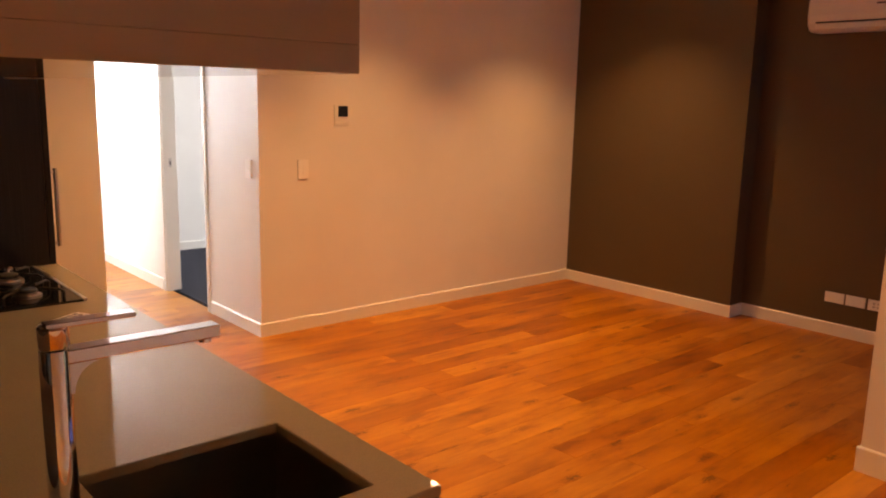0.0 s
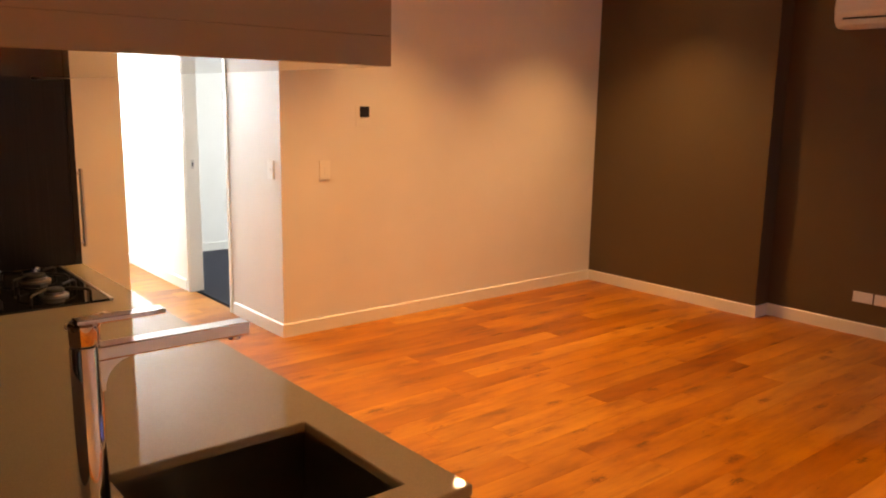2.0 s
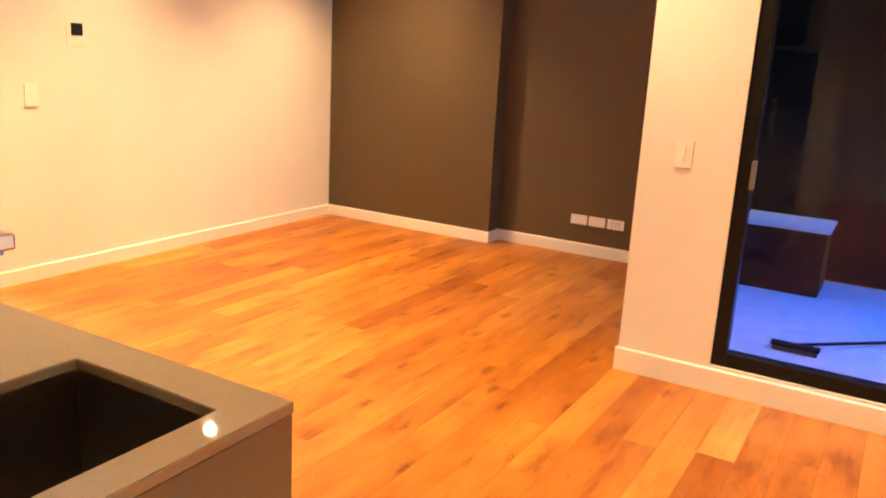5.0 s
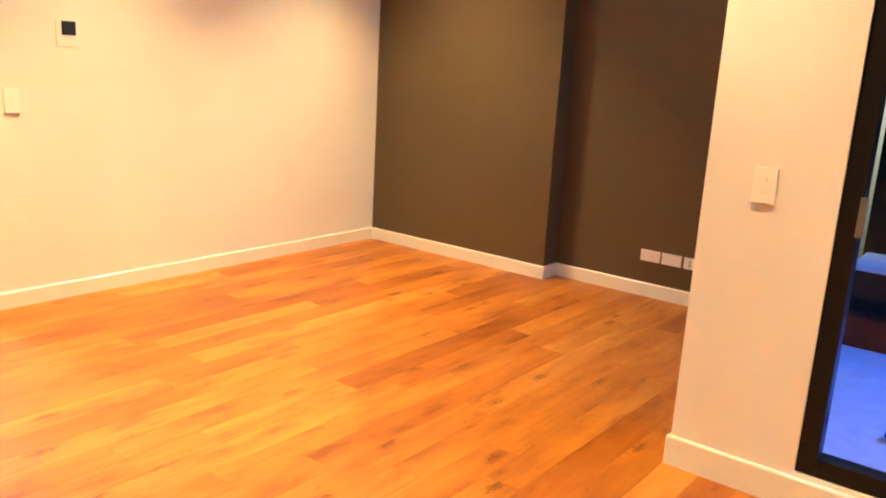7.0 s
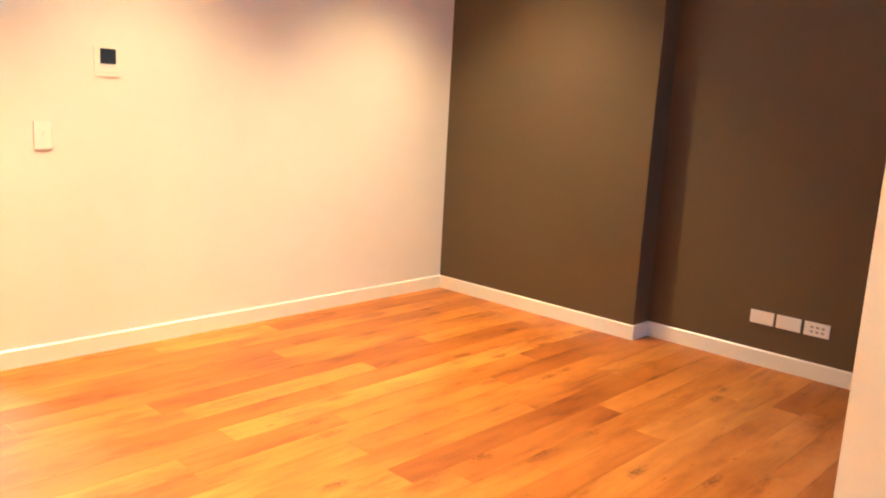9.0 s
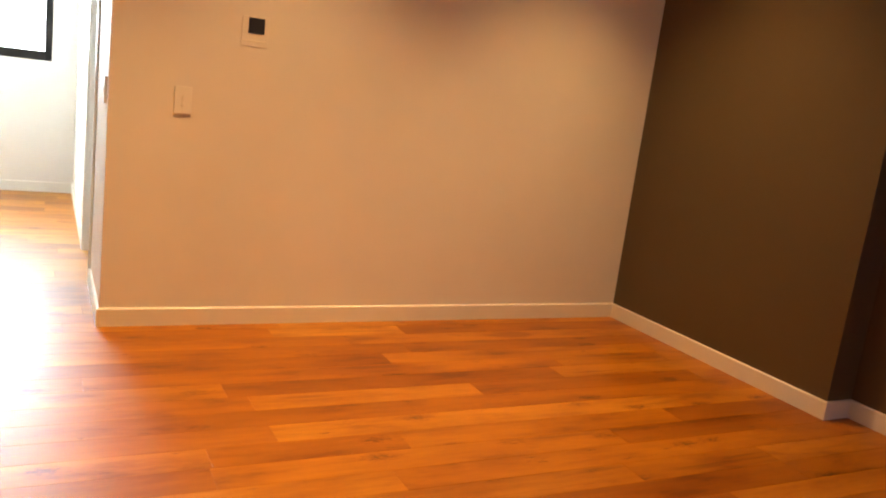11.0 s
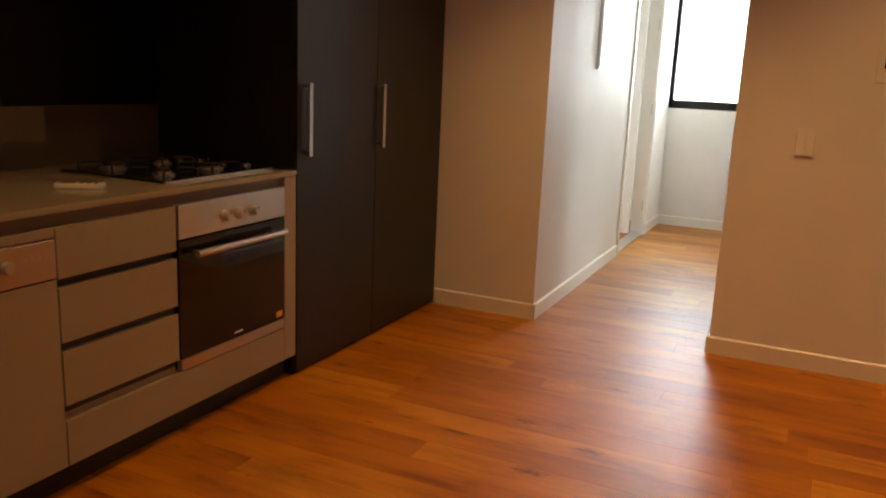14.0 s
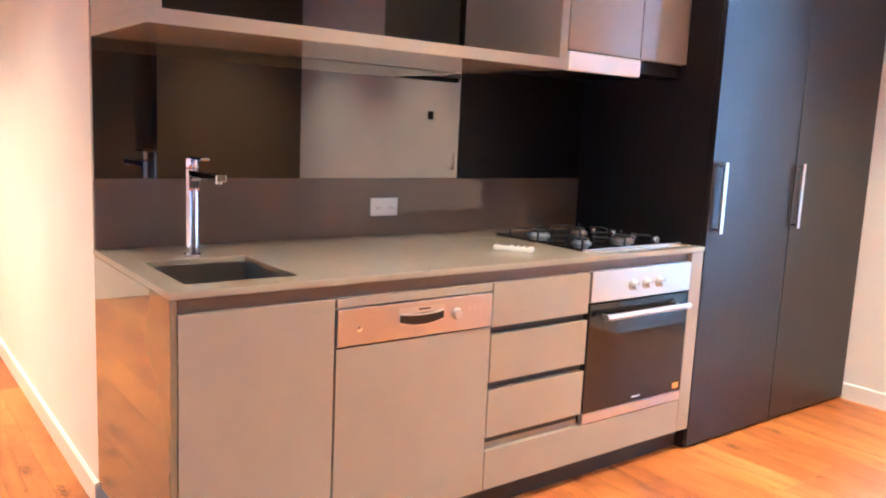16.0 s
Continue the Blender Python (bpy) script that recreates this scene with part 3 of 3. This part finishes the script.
part("handle", tube([(0.043, 0.05, 0.422), (0.043, 0.555, 0.422)], 0.013, 14), M_STEEL, odoor, "steel bar handle", True)
for y in (0.08, 0.525):
    part("handle_post", tube([(0.0, y, 0.422), (0.04, y, 0.422)], 0.007, 10), M_STEEL, odoor, "", True)
part("name_mark", box((0.002, 0.285, 0.060), (0.0026, 0.335, 0.067)), M_PLATE, odoor)
part("energy_sticker", box((0.002, 0.545, 0.055), (0.0027, 0.585, 0.080)), plain("orange_sticker", (0.75, 0.32, 0.04), 0.5), odoor, "small orange sticker")

kick = thing("kickboard", "dark recessed kickboard under the bench", "kickboard", (FRONT, BENCH_S, 0), kind="structure")
part("board", box((-0.075, 0.06, 0.0), (-0.06, 2.236, 0.10), 0.0), M_KICK, kick)
part("return_board", box((BACK - FRONT + 0.004, 0.045, 0.0), (-0.06, 0.059, 0.084), 0.0), M_KICK, kick)
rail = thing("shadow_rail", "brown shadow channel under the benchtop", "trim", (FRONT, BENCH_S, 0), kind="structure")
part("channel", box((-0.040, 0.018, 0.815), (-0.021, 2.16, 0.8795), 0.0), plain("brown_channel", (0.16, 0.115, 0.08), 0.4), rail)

# benchtop with a real cut-out for the sink
SX0, SX1, SY0, SY1 = -5.035, -4.655, -3.505, -3.175
top = thing("benchtop", "glossy beige engineered stone benchtop with sink cut-out", "benchtop", (FRONT, BENCH_S, 0.88))
bm = bmesh.new()
xs, ys = [BACK, SX0, SX1, FRONT + 0.002], [BENCH_S - 0.002, SY0, SY1, BENCH_N]
for i in range(3):
    for j in range(3):
        if (i, j) != (1, 1):
            add_box(bm, (xs[i], ys[j], 0.88), (xs[i + 1], ys[j + 1], TOP))
bmesh.ops.remove_doubles(bm, verts=bm.verts[:], dist=1e-5)
bm.verts.index_update()
seen_faces = {}
for f in bm.faces:
    seen_faces.setdefault(frozenset(v.index for v in f.verts), []).append(f)
bmesh.ops.delete(bm, geom=[f for fs in seen_faces.values() if len(fs) > 1 for f in fs], context="FACES")
bmesh.ops.dissolve_limit(bm, angle_limit=0.01, verts=bm.verts[:], edges=bm.edges[:])
bmesh.ops.bevel(bm, geom=[e for e in bm.edges if e.calc_face_angle(0) > 1], offset=0.0018, segments=2, affect="EDGES")
bm.transform(Matrix.Translation((-FRONT, -BENCH_S, -0.88)))
part("slab", bm, M_STONE, top)
sink = thing("sink", "undermounted stainless steel square bowl sink", "sink", (SX0, SY0, 0.68))
bm = bmesh.new()
a, b, h = SX1 - SX0, SY1 - SY0, 0.199
lo = [bm.verts.new((x, y, 0.0)) for x, y in ((0.012, 0.012), (a - 0.012, 0.012), (a - 0.012, b - 0.012), (0.012, b - 0.012))]
hi = [bm.verts.new((x, y, h)) for x, y in ((-0.004, -0.004), (a + 0.004, -0.004), (a + 0.004, b + 0.004), (-0.004, b + 0.004))]
rim = [bm.verts.new((x, y, h)) for x, y in ((-0.02, -0.02), (a + 0.02, -0.02), (a + 0.02, b + 0.02), (-0.02, b + 0.02))]
bm.faces.new(lo)
for k in range(4):
    bm.faces.new((lo[k], lo[(k + 1) % 4], hi[(k + 1) % 4], hi[k]))
    bm.faces.new((hi[k], hi[(k + 1) % 4], rim[(k + 1) % 4], rim[k]))
bmesh.ops.bevel(bm, geom=[e for e in bm.edges if all(v in lo or v in hi for v in e.verts) and e.calc_face_angle(0) > 0.8 and not all(v in hi for v in e.verts)], offset=0.014, segments=3, affect="EDGES")
bowl = part("bowl", bm, M_SINK, sink)
part("drain", lathe([(0.045, 0.0), (0.045, 0.004), (0.036, 0.005), (0.03, 0.001), (0.0, 0.001)], 26, (a / 2, b / 2, 0.001)), M_CHROME, sink, "round chrome drain", True)

TX, TY = -5.095, -3.330
tap = thing("kitchen_tap", "tall chrome mixer tap with flat lever and spout", "tap", (TX, TY, TOP))
part("base_ring", lathe([(0.027, 0.0), (0.027, 0.006), (0.024, 0.009)], 28), M_CHROME, tap, "", True)
part("column", lathe([(0.0215, 0.008), (0.0215, 0.257), (0.0205, 0.259)], 32), M_CHROME, tap, "", True)
part("cartridge", lathe([(0.0205, 0.261), (0.0215, 0.263), (0.0215, 0.288), (0.019, 0.291), (0.0, 0.291)], 32), M_CHROME, tap, "", True)
bm = box((0.012, -0.0165, 0.237), (0.248, 0.0165, 0.257), 0.003, 3)
spout = part("spout", bm, M_CHROME, tap, "flat square-edged chrome spout")
part("aerator", lathe([(0.011, 0.231), (0.011, 0.237)], 18, (0.228, 0, 0)), M_CHROME, spout, "", True)
outline = [(0.010, 0.240), (0.062, 0.240)] + [(0.0205 + 0.042 * (1 - math.sin(k * math.pi / 16)), 0.196 + 0.042 * math.cos(k * math.pi / 16)) for k in range(1, 9)] + [(0.010, 0.196)]
bm = bmesh.new()
sides = [[bm.verts.new((x, y, z)) for x, z in outline] for y in (-0.0155, 0.0155)]
for k in range(len(outline)):
    bm.faces.new((sides[0][k - 1], sides[0][k], sides[1][k], sides[1][k - 1]))
bm.faces.new(sides[0]), bm.faces.new(sides[1][::-1])
part("spout_fillet", bm, M_CHROME, spout)
part("lever", box((-0.012, -0.0135, 0.288), (0.115, 0.0135, 0.2955), 0.002, 2), M_CHROME, tap, "flat chrome lever")
tap.scale = (1, 1, 1.08)

up = thing("upstand", "beige engineered stone upstand with white socket", "splashback", (BACK, BENCH_S, TOP))
part("slab", box((0.0, 0.0, 0.0), (0.02, BENCH_N - BENCH_S, 0.232), 0.0015, 1), M_UPSTAND, up)
mir = thing("mirror_splashback", "dark tinted mirror splashback behind the bench", "mirror", (BACK, BENCH_S, TOP + 0.232))
bm = box((0.0, 0.0, 0.0), (0.006, 1.49, CEIL - TOP - 0.234))
for v in bm.verts:  # the sheet leans out a little towards its south end
    if v.co.x > 0.003 and v.co.y < 0.1:
        v.co.x = 0.024
part("mirror", bm, M_MIRROR, mir)
hobglass = thing("hob_splashback", "black satin splashback panel behind the hob", "splashback", (BACK, BENCH_S + 1.492, TOP + 0.232))
part("panel", box((0.0, 0.0, 0.0), (0.006, BENCH_N - BENCH_S - 1.492, CEIL - TOP - 0.234), 0.001, 1), M_BLACKAL, hobglass)

hob = thing("gas_hob", "black glass four-burner gas hob with cast trivets", "hob", (-4.66, -1.975, TOP))
part("plate", box((-0.51, 0.0, 0.0), (0.0, 0.595, 0.007), 0.002, 2), M_GLASSHOB, hob)
part("steel_edge", box((-0.002, 0.0, 0.0), (0.010, 0.595, 0.0085), 0.002, 2), M_STEEL, hob, "steel front edge")
for x, y, r in ((-0.13, 0.13, 0.030), (-0.38, 0.13, 0.038), (-0.13, 0.38, 0.038), (-0.38, 0.38, 0.025)):
    bu = part("burner", lathe([(r + 0.012, 0.007), (r + 0.012, 0.014), (r, 0.016), (r, 0.024)], 26, (x, y, 0)), M_STEEL, hob, "silver burner ring", True)
    part("burner_cap", lathe([(r - 0.002, 0.024), (r, 0.028), (r - 0.004, 0.033), (0.0, 0.035)], 26, (x, y, 0)), M_CAST, bu, "black burner cap", True)
for y0 in (0.01, 0.26):
    for x in (-0.13, -0.38):
        tr = part("trivet", tube([(x - 0.085, y0 + 0.035, 0.007), (x - 0.085, y0 + 0.035, 0.030), (x - 0.075, y0 + 0.045, 0.036), (x - 0.03, y0 + 0.09, 0.036)], 0.0045, 8), M_CAST, hob, "black cast iron trivet", True)
        for sx, sy in ((1, 0), (1, 1), (0, 1)):
            px, py = x - 0.085 + 0.17 * sx, y0 + 0.035 + 0.17 * sy
            qx, qy = px + (0.01 if sx == 0 else -0.01), py + (0.01 if sy == 0 else -0.01)
            part("finger", tube([(px, py, 0.007), (px, py, 0.030), (qx, qy, 0.036), (x + (px - x) * 0.35, y0 + 0.12 + (py - y0 - 0.12) * 0.35, 0.036)], 0.0045, 8), M_CAST, tr, "", True)
for x in (-0.09, -0.21, -0.33, -0.45):
    part("knob", lathe([(0.019, 0.007), (0.018, 0.020), (0.014, 0.024), (0.0, 0.024)], 20, (x, 0.555, 0)), M_CHROME, hob, "chrome control knob", True)

rem = thing("remote_control", "white air conditioner remote on the benchtop", "remote", (-4.785, -2.215, TOP))
part("body", box((-0.075, -0.026, 0.0), (0.075, 0.026, 0.018), 0.006, 3), M_PLATE, rem)
part("display", box((-0.065, -0.019, 0.0165), (-0.015, 0.019, 0.0186), 0.001, 1), M_DARKPL, rem, "dark display")
for i in range(3):
    for j in range(2):
        part("button", box((0.0 + 0.022 * i, -0.016 + 0.018 * j, 0.0175), (0.014 + 0.022 * i, -0.004 + 0.018 * j, 0.0195), 0.001, 1), M_GREY, rem)
rem.rotation_euler = (0, 0, radians(32))

# tall cupboards
tall_h = CEIL - 0.002
for nm, y0, y1, hy in (("tall_cupboard", BENCH_N + 0.002, -0.690, 0.055), ("tall_cupboard", -0.688, TALL_N, 0.02)):
    t = thing(nm, "tall near-black timber grain cupboard with bar handle", "cupboard", (FRONT, y0, 0), group="tall cupboards")
    w = y1 - y0
    part("body", box((BACK - FRONT, 0.0, 0.0), (-0.024, w, tall_h), 0.0), M_TIMBER, t)
    d = part("door", box((-0.022, 0.002, 0.018), (0.0, w - 0.002, tall_h - 0.004), 0.0015, 2), M_TIMBER, t)
    hd = part("handle", box((0.024, hy - 0.012, 0.955), (0.034, hy + 0.012, 1.255), 0.002, 2), M_STEEL, d, "flat steel bar handle")
    for z in (0.965, 1.235):
        part("handle_post", box((0.0, hy - 0.008, z), (0.026, hy + 0.008, z + 0.010), 0.001, 1), M_STEEL, hd)

# overhead open shelf and hood
OX, OZ = -4.735, 1.578
oh = thing("overhead_shelf", "greige gloss laminate open wall shelf above the bench", "wall shelf", (OX, BENCH_S, OZ))
D = BACK + 0.026 - OX
part("bottom_board", box((D, 0.0, 0.0), (0.0, 1.525, 0.040), 0.0015, 2), M_LAM, oh)
part("end_board", box((D, 0.0, 0.040), (0.0, 0.040, CEIL - OZ - 0.003), 0.0015, 2), M_LAM, oh)
part("end_board", box((D, 1.485, 0.040), (0.0, 1.525, CEIL - OZ - 0.003), 0.0015, 2), M_LAM, oh)
part("top_board", box((D, 0.040, CEIL - OZ - 0.043), (0.0, 1.485, CEIL - OZ - 0.003), 0.0015, 2), M_LAM, oh)
hood = thing("hood_cabinet", "greige gloss laminate cabinet with slide-out range hood", "range hood", (OX, BENCH_S + 1.527, OZ))
part("body", box((D, 0.0, 0.072), (-0.022, 0.711, CEIL - OZ - 0.003)), M_LAM, hood)
part("door", box((-0.020, 0.002, 0.075), (0.0, 0.408, CEIL - OZ - 0.005), 0.0015, 2), M_LAM, hood)
part("door", box((-0.020, 0.412, 0.075), (0.0, 0.709, CEIL - OZ - 0.005), 0.0015, 2), M_LAM, hood)
part("hood_lip", box((-0.03, 0.002, 0.0), (0.006, 0.408, 0.070), 0.004, 2), M_PLATE, hood, "white slide-out hood front")
part("hood_underside", box((D + 0.02, 0.01, 0.020), (-0.032, 0.700, 0.068), 0.002, 1), M_DARKPL, hood, "black hood filter underside")


def plate(name, label, m, w, h, rockers, cat="switch"):
    """A wall plate in its local xz plane, facing -y."""
    t = thing(name, label, cat)
    part("plate", box((-w / 2, -0.011, -h / 2), (w / 2, 0.0, h / 2), 0.003, 2), M_PLATE, t)
    for x, z, rw, rh in rockers:
        part("rocker", box((x - rw / 2, -0.015, z - rh / 2), (x + rw / 2, -0.007, z + rh / 2), 0.0015, 1), M_PLATE, t)
    t.matrix_world = m
    return t


plate("light_switch", "white plastic light switch on the white wall", pose(-2.695, 0, 1.078), 0.078, 0.125, [(0, 0.012, 0.012, 0.018), (0, -0.02, 0.012, 0.018)])
plate("light_switch", "white plastic light switch on the hallway wall", pose(HALL_R, 0.123, 1.083, 0, 0, -90), 0.078, 0.118, [(0, 0, 0.014, 0.022)])
plate("light_switch", "white plastic double light switch beside balcony door", pose(COL_X, -3.478, 1.058, 0, 0, -90), 0.076, 0.118, [(0, 0.02, 0.014, 0.02), (0, -0.015, 0.014, 0.02)])
icom = thing("intercom", "white wall intercom with a small black screen", "intercom", (-2.390, 0, 1.43))
part("housing", box((-0.062, -0.005, -0.072), (0.062, 0.0, 0.064), 0.002, 2), M_WHITE, icom)
part("screen", box((-0.032, -0.010, -0.012), (0.042, -0.003, 0.058), 0.001, 1), M_DARKPL, icom, "black screen")
part("button_strip", box((-0.05, -0.0065, -0.052), (0.05, -0.004, -0.044), 0.001, 1), M_TRIM, icom)
for y, n in ((-2.262, 2), (-2.403, 0), (-2.548, 3)):
    o = plate("wall_socket", "white plastic wall socket plate on the brown wall", pose(RECESS, y, 0.266, 0, 0, -90), 0.128, 0.072, [(-0.03, 0, 0.014, 0.02), (0.03, 0, 0.014, 0.02)] if n != 3 else [], "socket")
    if n == 3:
        for x in (-0.024, 0.004, 0.032):
            for z in (-0.012, 0.012):
                part("data_port", box((x - 0.008, -0.0122, z - 0.006), (x + 0.008, -0.0105, z + 0.006)), M_PORT, o, "grey data port")
ks = plate("wall_socket", "white double power socket on the stone upstand", pose(BACK + 0.02, -2.467, 1.017, 0, 0, 90), 0.128, 0.074, [(-0.04, 0.022, 0.012, 0.016), (0.04, 0.022, 0.012, 0.016)], "socket")
for x in (-0.03, 0.03):
    for dx, r in ((-0.007, 20), (0.007, -20)):
        bm = box((-0.0012, -0.0118, -0.004), (0.0012, -0.0108, 0.004))
        bm.transform(pose(x + dx, 0, -0.004, 0, r, 0))
        part("pin_slot", bm, M_DARKPL, ks)

ac = thing("air_conditioner", "white split system air conditioner on the brown wall", "air conditioner", (RECESS, -2.42, 2.045))
AW = 0.46
bm = bmesh.new()
prof = [(0.0, 0.0), (-0.13, 0.0), (-0.165, 0.012), (-0.195, 0.05), (-0.205, 0.10), (-0.20, 0.20), (-0.185, 0.255), (-0.15, 0.27), (0.0, 0.27)]
rings = [[bm.verts.new((x * s, y, z)) for x, z in prof] for y, s in ((-AW, 0.96), (-AW + 0.015, 1.0), (AW - 0.015, 1.0), (AW, 0.96))]
for p, q in zip(rings, rings[1:]):
    for k in range(len(prof)):
        bm.faces.new((p[k], p[(k + 1) % len(prof)], q[(k + 1) % len(prof)], q[k]))
bm.faces.new(rings[0]), bm.faces.new(rings[-1][::-1])
part("casing", bm, M_PLATE, ac)
part("louvre_slot", box((-0.2015, -AW + 0.06, 0.050), (-0.194, AW - 0.06, 0.060), 0.0), M_DARKPL, ac, "black air outlet slot")
part("louvre", box((-0.198, -AW + 0.05, 0.014), (-0.170, AW - 0.05, 0.047), 0.004, 2), M_PLATE, ac)
part("name_mark", box((-0.209, -0.03, 0.150), (-0.2035, 0.03, 0.160)), M_GREY, ac)

box_thing = thing("wall_cabinet", "shallow white wall cabinet in the hallway", "wall cabinet", (HALL_L, 0.96, 1.385))
part("frame", box((0.0, 0.0, 0.0), (0.016, 0.34, 0.62), 0.004, 2), M_TRIM, box_thing)
part("door", box((0.016, 0.012, 0.012), (0.022, 0.328, 0.608), 0.003, 2), M_TRIM, box_thing)

# ---- downlights --------------------------------------------------------
SPOTS = [(-2.25, -0.90, 1.0), (-0.74, -0.92, 0.98), (-3.70, -0.95, 1.1), (-2.45, -3.20, 0.55), (-3.90, -2.80, 0.55), (-2.7, -5.0, 0.8), (-6.2, -4.7, 1.0), (-7.4, -4.7, 1.1)]
for x, y, share in SPOTS:
    t = thing("downlight", "recessed round ceiling downlight with warm lamp", "downlight", (x, y, CEIL), group="ceiling downlights")
    part("trim_ring", lathe([(0.048, -0.001), (0.048, -0.006), (0.036, -0.007), (0.034, -0.002)], 28), M_LAMPOFF, t, "", True)
    part("lamp", lathe([(0.033, -0.0015), (0.033, -0.0045), (0.0, -0.006)], 24), M_LAMP, t, "glowing lamp face", True)
    d = bpy.data.lights.new("downlight_beam", "SPOT")
    d.energy, d.color, d.spot_size, d.spot_blend, d.shadow_soft_size = POWER * share, WARM, radians(104), 0.85, 0.03
    s = new("downlight_beam", d)
    s.matrix_world = look((x, y, CEIL - 0.012), (x, y, 0))

# daylight at the openings
area("hall_window_light", look(((WX0 + WX1) / 2, HALL_END + 0.15, (WZ0 + WZ1) / 2), ((WX0 + WX1) / 2, 0, 1.0)), ww, wh, 75, DAY)
area("nook_door_light", look((-0.96, COL_Y - 0.15, 1.06), (-0.96, 0.0, 0.5)), 1.2, 1.9, 1.0, (0.45, 0.68, 1.0))
area("bedroom_window_light", look((0.56, 1.8, 1.4), (-2, 1.8, 1.2)), 1.6, 1.6, 70, DAY)
area("side_room_window_light", look((-5.65, 2.35, 1.5), (-4.0, 2.4, 0.6)), 1.5, 1.2, 60, DAY)
area("balcony_light", look((-0.75, -5.55, 2.40), (-0.85, -4.4, 0.0)), 1.6, 1.0, 11, (0.012, 0.14, 1.0)).data.spread = radians(75)

# ---- floorboards -------------------------------------------------------
BW_ = 0.138
rnd = random.Random(11)
near, far = [], []
row = 0
y = -6.30
while y < HALL_END:
    x = -8.6 - rnd.random() * 1.2
    while x < RECESS:
        ln = rnd.choice((0.7, 1.0, 1.3, 1.6, 1.9, 2.2))
        x0, x1 = max(x, -8.6), min(x + ln, RECESS)
        lim = RECESS
        if y < COL_Y - 0.02:
            lim = COL_X
        elif y > -0.01:
            lim = HALL_R + 0.03
        x1 = min(x1, lim)
        if y > 0.0:
            x0 = max(x0, -5.55)
        if x1 - x0 > 0.05:
            (near if (y > -4.0 and y < 1.4 and x1 > -4.7) else far).append((x0, x1, y))
        x += ln
    y += BW_
near.sort(key=lambda b: abs(b[2] + 2.0))
far += near[300:]
near = near[:300]
cache = {}


def board_mesh(ln):
    key = round(ln, 3)
    if key not in cache:
        bm = bmesh.new()
        g = 0.0004
        q = [(g, g), (ln - g, g), (ln - g, BW_ - g), (g, BW_ - g)]
        c = 0.0005
        q2 = [(g + c, g + c), (ln - g - c, g + c), (ln - g - c, BW_ - g - c), (g + c, BW_ - g - c)]
        r0 = [bm.verts.new((a, b, -0.016)) for a, b in q]
        r1 = [bm.verts.new((a, b, -0.0003)) for a, b in q]
        r2 = [bm.verts.new((a, b, 0.0)) for a, b in q2]
        for s, t in ((r0, r1), (r1, r2)):
            for k in range(4):
                bm.faces.new((s[k], s[(k + 1) % 4], t[(k + 1) % 4], t[k]))
        bm.faces.new(r2)
        me = bpy.data.meshes.new("floorboard")
        bm.to_mesh(me)
        bm.free()
        me.materials.append(M_BOARD)
        cache[key] = me
    return cache[key]


for x0, x1, y in near:
    ob = new("floorboard", board_mesh(x1 - x0))
    ob.location = (x0, y, 0)
    ob.parent = floor
verts, faces = [], []
for x0, x1, y in far:
    n = len(verts)
    g, c = 0.0004, 0.0005
    for o, z in ((g, -0.0003), (g + c, 0.0)):
        verts += [(x0 + o, y + o, z), (x1 - o, y + o, z), (x1 - o, y + BW_ - o, z), (x0 + o, y + BW_ - o, z)]
    faces += [(n + 4, n + 5, n + 6, n + 7)] + [(n + k, n + (k + 1) % 4, n + 4 + (k + 1) % 4, n + 4 + k) for k in range(4)]
me = bpy.data.meshes.new("floorboards_far")
me.from_pydata(verts, [], faces)
me.materials.append(M_BOARD_FAR)
ob = new("floorboards", me)
ob.parent = floor
tagged(ob, "", "", kind="stuff")
